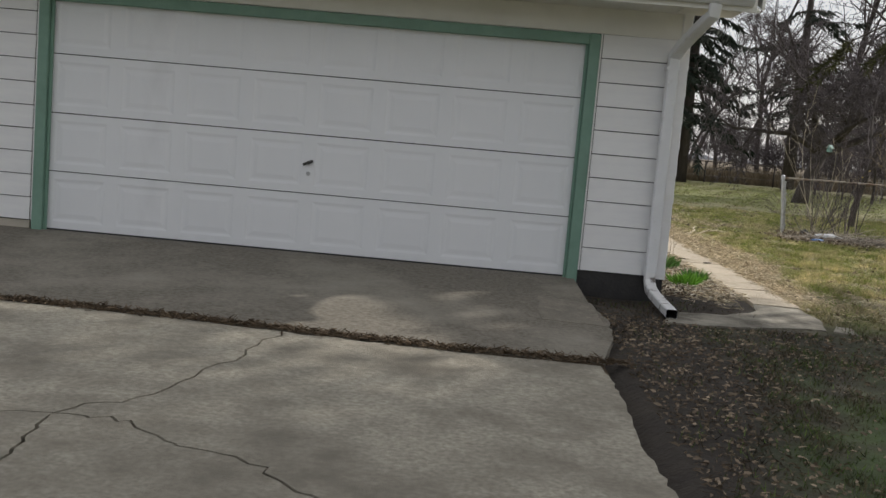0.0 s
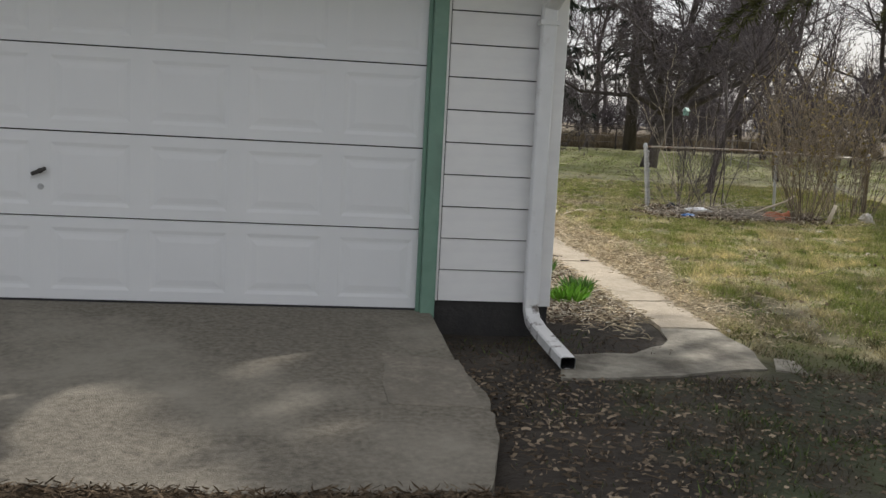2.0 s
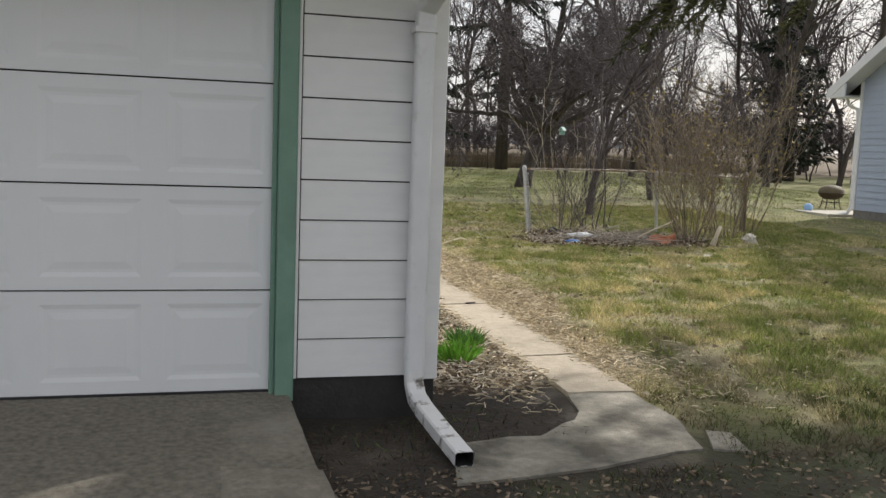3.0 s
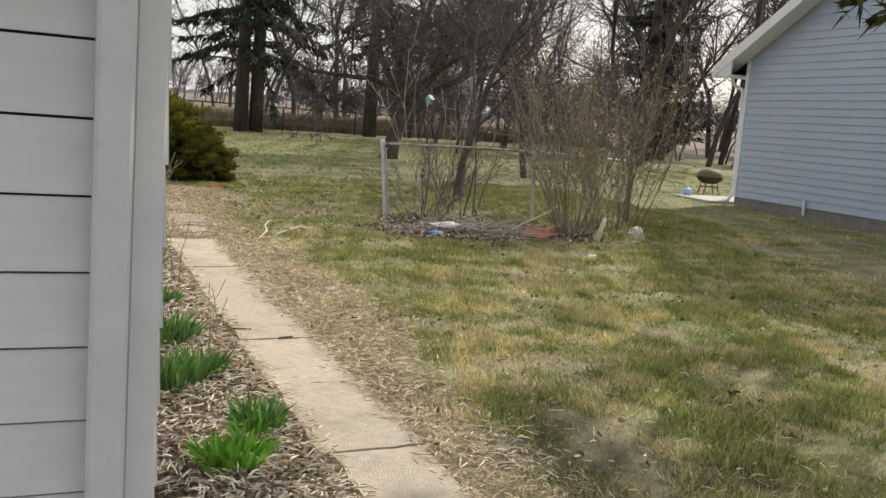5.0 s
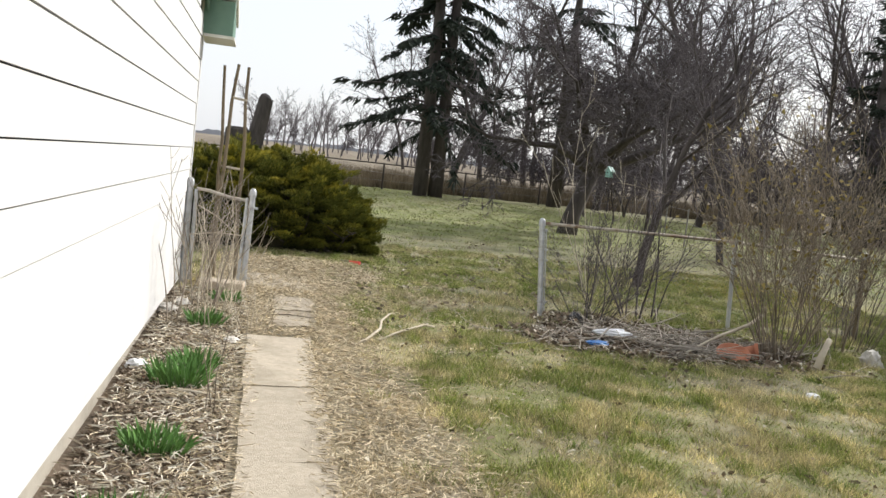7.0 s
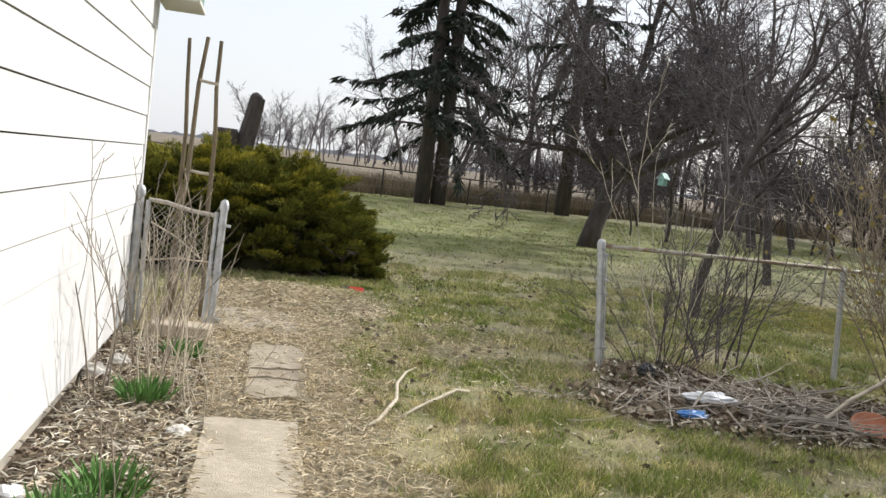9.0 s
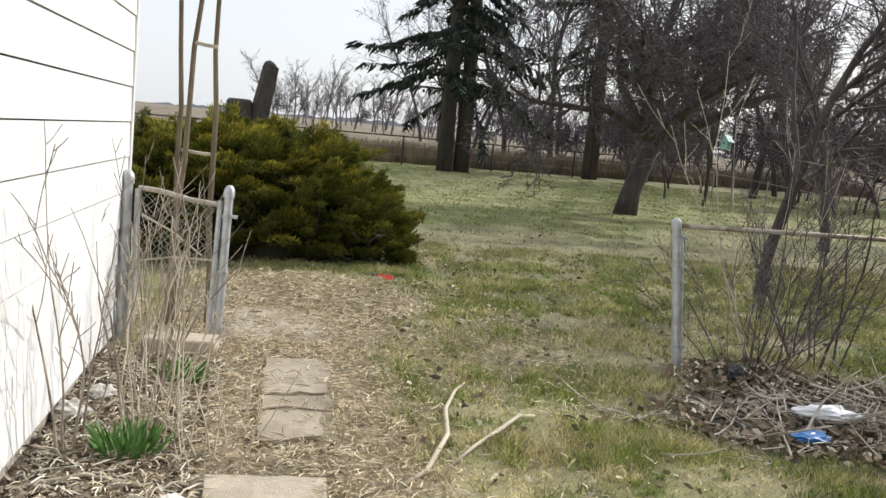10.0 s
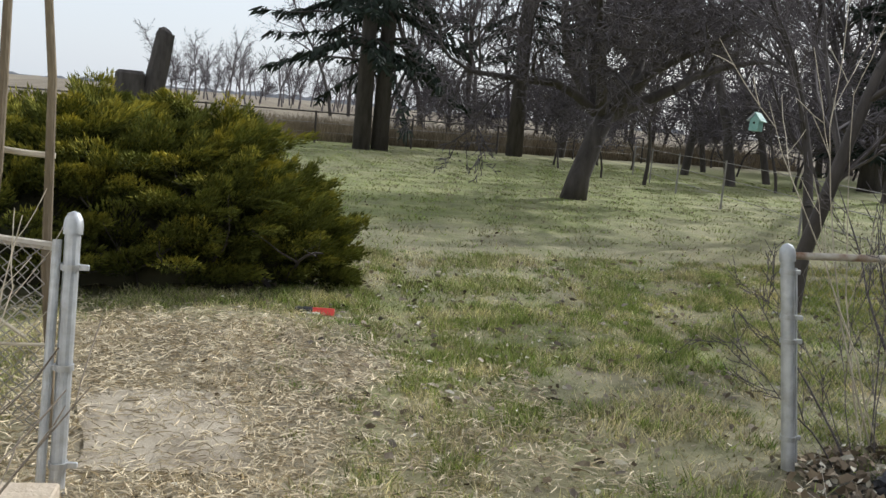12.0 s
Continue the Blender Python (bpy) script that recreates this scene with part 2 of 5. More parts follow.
def segments(P0, P1, R0, R1, sides=3):
    """Tapered rods between pairs of points, as vertex and quad arrays."""
    P0, P1 = np.asarray(P0, float), np.asarray(P1, float)
    R0, R1 = np.asarray(R0, float), np.asarray(R1, float)
    d = P1 - P0
    d /= np.linalg.norm(d, axis=1, keepdims=True) + 1e-9
    ref = np.where(np.abs(d[:, 2:3]) > 0.9, [[1.0, 0, 0]], [[0, 0, 1.0]])
    u = np.cross(d, ref)
    u /= np.linalg.norm(u, axis=1, keepdims=True) + 1e-9
    v = np.cross(d, u)
    ang = np.arange(sides) * 2 * math.pi / sides
    ring = np.cos(ang)[None, :, None] * u[:, None] + np.sin(ang)[None, :, None] * v[:, None]
    V = np.concatenate([P0[:, None] + ring * R0[:, None, None], P1[:, None] + ring * R1[:, None, None]], 1).reshape(-1, 3)
    i = np.arange(sides)
    one = np.stack([i, (i + 1) % sides, (i + 1) % sides + sides, i + sides], 1)
    F = (one[None] + (np.arange(len(P0)) * 2 * sides)[:, None, None]).reshape(-1, 4)
    return V, F


def sweep(points, radii, sides=8, cap=True):
    """One smooth tube along points."""
    P = [Vector(p) for p in points]
    bm = bmesh.new()
    rings = []
    side = None
    for i, p in enumerate(P):
        d = (P[min(i + 1, len(P) - 1)] - P[max(i - 1, 0)]).normalized()
        if side is None:
            side = d.orthogonal().normalized()
        side = (side - d * side.dot(d)).normalized()
        up = d.cross(side)
        r = radii[i] if isinstance(radii, (list, tuple)) else radii
        rings.append([bm.verts.new(p + (side * math.cos(a) + up * math.sin(a)) * r) for a in (k * 2 * math.pi / sides for k in range(sides))])
    for a, b in zip(rings, rings[1:]):
        for k in range(sides):
            bm.faces.new((a[k], a[(k + 1) % sides], b[(k + 1) % sides], b[k]))
    if cap:
        bm.faces.new(rings[0][::-1])
        bm.faces.new(rings[-1])
    return bm


def lathe(profile, sides=20, bm=None):
    own = bm or bmesh.new()
    rings = [[own.verts.new((r * math.cos(a), r * math.sin(a), z)) for a in (k * 2 * math.pi / sides for k in range(sides))] for r, z in profile]
    for a, b in zip(rings, rings[1:]):
        for k in range(sides):
            own.faces.new((a[k], a[(k + 1) % sides], b[(k + 1) % sides], b[k]))
    return own


def unit(v):
    return v / (np.linalg.norm(v) + 1e-9)


def ground_z(x, y):
    x, y = np.asarray(x, float), np.asarray(y, float)
    z = np.interp(y, [-30, 0, 5, 8.3, 10, 13, 16, 18.3, 21, 32, 45, 60, 110, 320, 900], [0.1, 0.22, 0.27, 0.285, 0.32, 0.35, 0.41, 0.445, 0.48, 0.66, 0.78, 1.0, 2.7, 4.6, 12])
    return z + 0.012 * np.sin(x * 1.9 + y * 0.7) * np.cos(y * 1.3 - x * 0.5) + 0.006 * np.sin(x * 5.1) * np.sin(y * 4.3)


def gz(x, y):
    return float(ground_z(x, y))


# ---- ground ----
def fbm(x, y, s, seed):
    """Cheap smooth noise in 0..1 from summed sines."""
    r = np.random.default_rng(seed)
    out = np.zeros_like(x)
    tot = 0
    for o in range(5):
        for _ in range(3):
            a, ph = r.uniform(0, 2 * math.pi), r.uniform(0, 6.3)
            f = s * 2 ** o * r.uniform(0.7, 1.3)
            out = out + np.sin((x * math.cos(a) + y * math.sin(a)) * f + ph) * 0.6 ** o
            tot += 0.6 ** o
    return np.clip(0.5 + out / tot * 1.5, 0, 1)


def step(v, a, b):
    t = np.clip((v - a) / (b - a), 0, 1)
    return t * t * (3 - 2 * t)


def zones(x, y):
    """Weights of straw, bare earth, mulch and fresh green at places on the ground."""
    n1, n2, n3 = fbm(x, y, 1.1, 3), fbm(x, y, 2.7, 5), fbm(x, y, 0.5, 9)
    edge = 3.86 + 0.22 * (n1 - 0.5) * 2 + 0.16 * (n2 - 0.5) + 0.55 * step(y, 17, 20.5)
    straw = (1 - step(x, edge - 0.25, edge + 0.25)) * step(y, 8.2, 9.4) * (1 - step(y, 20.6, 21.6)) * step(x, 2.0, 2.6)
    straw = np.maximum(straw, 0.4 * step(n3, 0.58, 0.75) * step(y, 9, 11) * (1 - 0.5 * step(y, 22, 30)))
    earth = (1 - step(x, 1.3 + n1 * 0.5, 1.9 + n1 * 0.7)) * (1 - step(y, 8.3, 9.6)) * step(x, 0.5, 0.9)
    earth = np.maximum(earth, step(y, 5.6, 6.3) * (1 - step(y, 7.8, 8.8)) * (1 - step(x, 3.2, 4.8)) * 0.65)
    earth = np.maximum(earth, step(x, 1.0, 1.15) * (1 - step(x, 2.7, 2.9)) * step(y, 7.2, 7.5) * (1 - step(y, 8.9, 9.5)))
    bare = np.exp(-(((x - 4.0) / 0.7) ** 2 + ((y - 9.3) / 1.5) ** 2))
    earth = np.maximum(earth, 0.55 * step(bare + 0.6 * (n2 - 0.5), 0.35, 0.8))
    brush = np.exp(-(((x - 7.0) / 1.9) ** 2 + ((y - 16.9) / 1.1) ** 2) * 1.2)
    earth = np.maximum(earth, step(brush, 0.3, 0.6))
    post = np.exp(-(((x - 6.5) / 0.75) ** 2 + ((y - 17.9) / 0.6) ** 2))
    earth = np.maximum(earth, 0.9 * step(post + 0.3 * (n2 - 0.5), 0.35, 0.7))
    mulch = (1 - step(x, 2.66, 2.74)) * step(y, 8.7, 9.2) * (1 - step(y, 17.4, 18.2))
    green = 0.1 + 0.8 * step(n2 * 0.3 + fbm(x, y, 6.5, 31) * 0.35 + fbm(x, y, 14.0, 33) * 0.35, 0.34, 0.64)
    green = np.clip(green + 0.25 * step(y, 15.5, 18.5) * (1 - 0.6 * step(n1, 0.55, 0.75)), 0, 1)
    return straw, earth, mulch, green


def turf_colour(x, y):
    straw, earth, mulch, green = zones(x, y)
    base = np.array([0.46, 0.40, 0.225])[None] * (1 - green[:, None]) + np.array([0.235, 0.25, 0.078])[None] * green[:, None]
    # front lawn: dark soil and green, darkened further to hold the pine's shade
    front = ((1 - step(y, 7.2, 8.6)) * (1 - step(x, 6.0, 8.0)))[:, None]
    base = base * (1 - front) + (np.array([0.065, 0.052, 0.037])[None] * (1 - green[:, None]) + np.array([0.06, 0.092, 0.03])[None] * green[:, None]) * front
    # far lawn is greener, and darkened in colour for the trees' shade
    far = step(y, 22, 30)[:, None]
    base = base * (1 - 0.7 * far) + np.array([0.16, 0.175, 0.058]) * 0.7 * far
    gold = np.exp(-(((x - 11.2) / 1.8) ** 2 + ((y - 22.5) / 2.4) ** 2))[:, None]
    base = base * (1 - gold) + np.array([0.30, 0.24, 0.045]) * gold
    field = step(y, 51, 54)[:, None]
    base = base * (1 - field) + np.array([0.18, 0.145, 0.10]) * field
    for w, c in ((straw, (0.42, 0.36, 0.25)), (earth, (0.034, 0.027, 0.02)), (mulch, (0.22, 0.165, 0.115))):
        base = base * (1 - w[:, None]) + np.array(c) * w[:, None]
    return base * (0.8 + 0.4 * fbm(x, y, 4.0, 21))[:, None]


def paint(me, colours):
    at = me.color_attributes.new("turf", "FLOAT_COLOR", "POINT")
    at.data.foreach_set("color", np.concatenate([colours, np.ones((len(colours), 1))], 1).astype(np.float32).ravel())


def axis(lo, near0, near1, hi, fine):
    mid = np.arange(near0, near1 + fine / 2, fine)
    left = near0 - np.geomspace(fine * 2, near0 - lo, 22)[::-1]
    right = near1 + np.geomspace(fine * 2, hi - near1, 22)
    return np.concatenate([left, mid, right])


gx, gy = axis(-1500, -8, 24, 1500, 0.16), axis(-600, -4, 36, 2500, 0.16)
GX, GY = np.meshgrid(gx, gy)
px, py = GX.ravel(), GY.ravel()
pz = ground_z(px, py)
pz = pz - 0.09 * ((px < 0.98) & (py < 8.5) & (px > -6)) - 0.03 * ((px > 2.74) & (px < 3.2) & (py > 8.3) & (py < 17.7))
nx = len(gx)
idx = (np.arange(len(gy) - 1)[:, None] * nx + np.arange(nx - 1)[None]).ravel()
ground = np_part("ground", np.stack([px, py, pz], 1), np.stack([idx, idx + 1, idx + nx + 1, idx + nx], 1), SOIL, smooth=True)
near_turf = (1 - 0.4 * step(py, 8.0, 9.0) * (1 - step(py, 24, 30)))[:, None]  # ground darkened under the near lawn, so gaps between blades read dark
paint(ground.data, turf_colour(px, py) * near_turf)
tagged(ground, "patchy early spring lawn with straw and bare soil", "ground", kind="structure")


# ---- driveway, pad and walk ----
def ragged(points, amount, steps, seed):
    r = np.random.default_rng(seed)
    out = []
    for (x0, y0), (x1, y1) in zip(points, points[1:]):
        for i in range(steps):
            t = i / steps
            k = amount if i else amount * 0.3
            out.append((x0 + (x1 - x0) * t + r.normal(0, k), y0 + (y1 - y0) * t + r.normal(0, k)))
    return out + [points[-1]]


def slab(name, outline, top, thick, mat, parent, label=""):
    """A slab with the given outline; top is a function of (x, y)."""
    bm = bmesh.new()
    up = [bm.verts.new((x, y, top(x, y))) for x, y in outline]
    low = [bm.verts.new((x, y, top(x, y) - thick)) for x, y in outline]
    n = len(up)
    bm.faces.new(up)
    for i in range(n):
        bm.faces.new((up[i], low[i], low[(i + 1) % n], up[(i + 1) % n]))
    return part(name, bm, mat, parent, label)


def apron_top(x, y):
    return 0.29 + (y - 5.7) * 0.053


def drive_top(x, y):
    return 0.285 + (y - 5.7) * 0.010


driveway = thing("driveway", "cracked and stained old concrete driveway slabs", "driveway", kind="structure")
right_edge = ragged([(1.0, 5.78), (1.13, 6.3), (1.17, 6.8), (1.08, 7.5), (1.05, 8.5)], 0.006, 7, 1)
APRONPALE = material("paler_apron_repair", (0.17, 0.15, 0.12), (0.29, 0.262, 0.21), 26, 0.9, 0.5, 120, c3=(0.15, 0.135, 0.108), scale3=3, cover3=0.55)
APRON = material("stained_apron_concrete", (0.11, 0.096, 0.075), (0.23, 0.208, 0.165), 30, 0.9, 0.5, 120, c3=(0.30, 0.275, 0.225), scale3=0.9, cover3=0.62, soft3=0.12)
slab("slab", ragged([(-6, 5.98), (-2.97, 5.97), (-1.4, 5.88), (0.0, 5.74), (1.0, 5.78)], 0.012, 8, 2) + right_edge[1:] + [(1.05, 8.62), (-6, 8.62)], apron_top, 0.14, APRON, driveway, "stained concrete apron slab before the door")
slab("repair", ragged([(0.66, 6.72), (1.12, 6.66), (1.1, 7.42), (0.68, 7.52), (0.66, 6.72)], 0.006, 5, 3)[:-1], lambda x, y: apron_top(x, y) + 0.004, 0.05, APRONPALE, driveway, "paler square of repair concrete")
crack_a = ragged([(-1.02, 5.74), (-1.1, 4.9), (-1.29, 4.2), (-1.57, 3.8)], 0.022, 6, 4)
crack_b = ragged([(-1.57, 3.8), (-1.24, 3.79), (-0.98, 3.57), (-0.71, 3.51), (-0.36, 3.2), (0.25, 2.7), (0.4, 1.0), (0.5, -7)], 0.02, 6, 5)
crack_c = ragged([(-1.57, 3.8), (-1.9, 3.7), (-2.6, 3.66), (-6, 3.5)], 0.02, 6, 6)
crack_d = ragged([(-1.57, 3.8), (-1.52, 3.36), (-1.4, 2.98), (-1.5, 2.2), (-1.2, -7)], 0.02, 6, 7)
outer = ragged([(0.5, -7), (1.1, -7)], 0, 1, 8) + ragged([(1.1, -7), (1.06, 0), (1.0, 3.6), (0.96, 4.2), (0.99, 4.9), (0.96, 5.62)], 0.007, 9, 8)


def eased(line, dx, dy):
    return [(x + dx, y + dy) for x, y in line]


G = 0.007
slab("slab", ragged([(-6, 5.88), (-2.97, 5.87), (-1.4, 5.78), (-1.05, 5.74)], 0.012, 6, 9)[:-1] + eased(crack_a, -G, G)[0:] + eased(crack_c, -G, G)[1:], drive_top, 0.12, CONCRETE, driveway)
slab("slab", eased(crack_a, G, 0) + eased(crack_b, G, G)[1:] + outer[1:] + ragged([(0.96, 5.62), (0.0, 5.64), (-1.0, 5.73)], 0.012, 8, 10)[1:-1], drive_top, 0.12, CONCRETE, driveway)
slab("slab", eased(crack_b, 0, -G) + eased(crack_d, G, 0)[::-1][:-1], drive_top, 0.12, CONCRETE, driveway)
slab("slab", eased(crack_d, -G, -G) + [(-6, -7)] + eased(crack_c, -G, -G)[::-1][:-1], drive_top, 0.12, CONCRETE, driveway)

pad = thing("corner_pad", "soil-stained concrete pad at the garage corner", "concrete pad", kind="structure")


def pad_top(x, y):
    return gz(x, y) + 0.014


slab("slab", ragged([(1.7, 7.42), (2.4, 7.5), (3.06, 7.66), (3.2, 8.2), (3.17, 8.78)], 0.012, 4, 11) + ragged([(2.78, 8.76), (2.6, 8.22), (2.32, 7.98), (1.85, 7.95), (1.7, 7.42)], 0.02, 3, 12)[:-1], pad_top, 0.08, PADCRETE, pad)
slab("chip", [(3.12, 7.66), (3.3, 7.6), (3.37, 7.9), (3.25, 7.95)], lambda x, y: gz(x, y) + 0.012, 0.06, PADCRETE, pad, "broken corner of the pad")

walkway = thing("walkway", "narrow tan concrete garden path of cast slabs", "path", kind="structure")
joints = [8.7, 9.66, 10.66, 11.65, 12.8, 14.25, 15.85]
for k, (y0, y1) in enumerate(zip(joints, joints[1:])):
    off = 0.012 * math.sin(k * 2.3)
    xl, xr = (2.76 if y0 < 9.5 else 2.71) + off + 0.006 * k, 3.21 + off + 0.012 * k
    line = ragged([(xl, y0 + 0.008), (xr, y0 + 0.008), (xr + 0.01, y1 - 0.008), (xl + 0.01, y1 - 0.008), (xl, y0 + 0.008)], 0.007, 6, 30 + k)[:-1]
    slab("slab", line, lambda x, y, k=k: gz(x, y) + 0.022 + 0.004 * (k % 2), 0.08, WALKCRETE, walkway)
for k, corners in enumerate(([(2.95, 16.3), (3.29, 16.42), (3.33, 17.05), (2.96, 17.02)], [(2.97, 17.08), (3.34, 17.12), (3.4, 17.93), (2.98, 17.82)], [(2.68, 18.35), (3.38, 18.28), (3.42, 18.7), (3.36, 19.42), (2.6, 19.46)])):
    slab("slab", ragged(corners + corners[:1], 0.014, 5, 50 + k)[:-1], lambda x, y, k=k: gz(x, y) + 0.02 - 0.003 * k, 0.06, DUSTCRETE, walkway, "soil-dusted path slab half under straw")



# ---- garage ----
WALL_Y, BASE, LAP = 8.5, 0.52, 0.2121
DX0, DX1, DZ0, DZ1 = -3.89, 0.985, 0.446, 2.535


def lap_board(length, exposure, butt=0.02, axis="x"):
    """A lap-siding board, its butt edge proud at the bottom; it runs along its own axis from 0."""
    # slit above each board bares the black backing as a painted shadow line
    h = exposure - 0.008
    if axis == "x":
        return prism([(0.0, 0.0), (-butt, 0.0), (-butt, 0.004), (-0.010, h), (0.0, h)], 0, length, "x")
    return prism([(0.0, 0.0), (butt, 0.0), (butt, 0.004), (0.010, h), (0.0, h)], 0, length, "y")


wall_front = part("wall_front", box(DX1, WALL_Y, BASE - 0.01, 1.85, WALL_Y + 0.15, 3.0), DARK)
tagged(wall_front, "white lap-sided garage front wall in shade", "wall", kind="structure")
part("backing", box(-6.5, WALL_Y, BASE - 0.01, DX0, WALL_Y + 0.15, 3.0), DARK, wall_front)
part("header", box(DX0, WALL_Y, DZ1, DX1, WALL_Y + 0.15, 3.0), WHITE, wall_front)
part("frieze", box(-6.5, WALL_Y - 0.022, 2.635, 1.86, WALL_Y - 0.002, 2.88), CREAM, wall_front, "cream frieze board over the garage door")
right_board = part("board", lap_board(0.668, LAP), WHITE, wall_front)
right_board.location = (1.105, WALL_Y, BASE)
left_board = part("board", lap_board(2.4, LAP), WHITE, wall_front)
left_board.location = (-6.42, WALL_Y, BASE)
for k in range(1, 11):
    for b in (right_board, left_board):
        c = new("board", b.data)
        c.parent, c.location = wall_front, (b.location.x, WALL_Y, BASE + LAP * k)

tagged(part("foundation", box(1.03, WALL_Y - 0.004, 0.15, 1.86, WALL_Y + 0.15, BASE - 0.01), BLACKTAR), "black tarred foundation under the siding", "foundation", kind="structure")
tagged(part("foundation", box(-6.5, WALL_Y - 0.004, 0.15, -4.02, WALL_Y + 0.15, BASE - 0.01), FOUNDATION), "pale flaking cement foundation", "foundation", kind="structure")

corner = part("corner_board", box(1.783, WALL_Y - 0.05, 0.5, 1.866, WALL_Y + 0.1, 2.9, 0.004), WHITE)
tagged(corner, "white corner board of the garage", "trim", kind="structure")

door_trim = part("door_trim", box(DX1 - 0.002, WALL_Y - 0.05, 0.40, DX1 + 0.095, WALL_Y + 0.10, DZ1 + 0.092, 0.006), GREEN)
tagged(door_trim, "sage green painted garage door casing", "trim", kind="structure")
part("jamb", box(DX0 - 0.095, WALL_Y - 0.05, 0.40, DX0 + 0.002, WALL_Y + 0.10, DZ1 + 0.092, 0.006), GREEN, door_trim)
part("head", box(DX0 + 0.004, WALL_Y - 0.048, DZ1 - 0.002, DX1 - 0.004, WALL_Y + 0.10, DZ1 + 0.09, 0.006), GREEN, door_trim)
part("stop", box(DX1 - 0.03, WALL_Y - 0.012, 0.41, DX1 - 0.003, WALL_Y + 0.012, DZ1, 0.003), GREEN, door_trim)
part("stop", box(DX0 + 0.003, WALL_Y - 0.012, 0.41, DX0 + 0.03, WALL_Y + 0.012, DZ1, 0.003), GREEN, door_trim)
part("edge_strip", box(DX1 + 0.096, WALL_Y - 0.034, 0.52, DX1 + 0.112, WALL_Y + 0.002, DZ1 + 0.1, 0.002), WHITE, door_trim)
part("edge_strip", box(DX0 - 0.112, WALL_Y - 0.034, 0.52, DX0 - 0.096, WALL_Y + 0.002, DZ1 + 0.1, 0.002), WHITE, door_trim)


def door_section(w, h, columns):
    """One steel door section: a row of embossed panels on a flat plate."""
    bm = bmesh.new()
    cw = w / columns
    for c in range(columns):
        x0, x1 = c * cw, (c + 1) * cw
        rings = []
        for inset, depth in ((0.0, 0.0), (0.062, 0.0), (0.085, 0.0045), (0.10, 0.0045), (0.135, 0.0005)):
            rings.append([bm.verts.new(p) for p in ((x0 + inset, depth, inset * 1.05), (x1 - inset, depth, inset * 1.05), (x1 - inset, depth, h - inset * 1.05), (x0 + inset, depth, h - inset * 1.05))])
        for a, b in zip(rings, rings[1:]):
            for k in range(4):
                bm.faces.new((a[k], a[(k + 1) % 4], b[(k + 1) % 4], b[k]))
        bm.faces.new(rings[-1])
    box(0, 0.013, 0, w, 0.03, h, 0, bm)
    for a, b in (((0, 0, 0), (w, 0.013, 0.0)), ((0, 0, h), (w, 0.013, h))):
        bm.faces.new([bm.verts.new(p) for p in ((a[0], 0, a[2]), (b[0], 0, a[2]), (b[0], 0.013, a[2]), (a[0], 0.013, a[2]))])
    return bm


garage_door = thing("garage_door", "closed white steel garage door with embossed panels", "garage door")
sec_h = 0.538
first = part("section", door_section(DX1 - DX0 - 0.01, sec_h - 0.009, 8), DOOR, garage_door)
first.location = (DX0 + 0.005, WALL_Y + 0.022, DZ0 + 0.008)
for k in range(1, 4):
    c = new("section", first.data)
    c.parent, c.location = garage_door, (DX0 + 0.005, WALL_Y + 0.022, DZ0 + 0.008 + k * sec_h)
part("backing", box(DX0, WALL_Y + 0.054, DZ0 - 0.05, DX1, WALL_Y + 0.075, DZ1), DARK, garage_door)
part("bottom_seal", box(DX0 + 0.01, WALL_Y + 0.02, 0.425, DX1 - 0.01, WALL_Y + 0.06, DZ0 + 0.006), BLACKPLASTIC, garage_door, "black rubber bottom seal")
hz = DZ0 + 1.31 * sec_h + 0.12
handle = part("handle", box(-0.055, -0.035, -0.012, 0.045, -0.018, 0.012, 0.005), CHROME, garage_door, "dark twist handle")
handle.matrix_world = pose(-1.45, WALL_Y + 0.022, hz, 0, -25, 0)
part("spindle", lathe([(0.0, -0.02), (0.014, -0.02), (0.018, 0.0), (0.0, 0.0)], 12), CHROME, handle).matrix_local = pose(0, -0.012, 0, -90, 0, 0) @ pose(0, 0, 0)
lock = part("lock", lathe([(0.0, 0.008), (0.017, 0.008), (0.02, 0.0), (0.0, 0.0)], 14), GALV, garage_door, "round steel lock cylinder")
lock.matrix_world = pose(-1.45, WALL_Y + 0.022, hz - 0.1, 90, 0, 0)

# gable wall, seen in full sun from the path
TURN_WALL = -math.degrees(math.atan(0.085 / 10))
wall_right = part("wall_right", box(-0.15, 0.0, 0.47, 0.0, 10.0, 2.95), DARK)
wall_right.matrix_world = pose(1.862, WALL_Y, 0, 0, 0, TURN_WALL)
tagged(wall_right, "sunlit white lap-sided garage gable wall", "wall", kind="structure")
bm = bmesh.new()
for s in (-0.15, -0.002):
    bm.faces.new([bm.verts.new(p) for p in ((s, 0, 2.95), (s, 10, 2.95), (s, 10, 3.3), (s, 5, 5.0))])
part("gable", bm, DARK, wall_right)
EXPO, LOW = 0.2365, 0.49
for k in range(18):
    z = LOW + EXPO * k
    y0, y1 = max(0.0, (z - 2.86) / 0.4), 10 - max(0.0, (z - 3.12) / 0.325)
    if y1 - y0 < 1:
        break
    b = part("board", lap_board(y1 - y0 - 0.012, EXPO, 0.018, "y"), WHITE, wall_right)
    b.location = (0.002, y0 + 0.006, z)
part("corner_strip", box(-0.06, 9.955, 0.45, 0.028, 10.03, 3.12, 0.004), WHITE, wall_right)
base_right = part("foundation", box(-0.15, 0.02, 0.1, -0.004, 10.0, 0.485), FOUNDATION)
base_right.matrix_world = wall_right.matrix_world.copy()
tagged(base_right, "pale cement foundation along the gable wall", "foundation", kind="structure")
tagged(part("wall_left", box(-6.55, WALL_Y, 0.2, -6.4, 18.5, 2.95), WHITE), "white garage side wall", "wall", kind="structure")
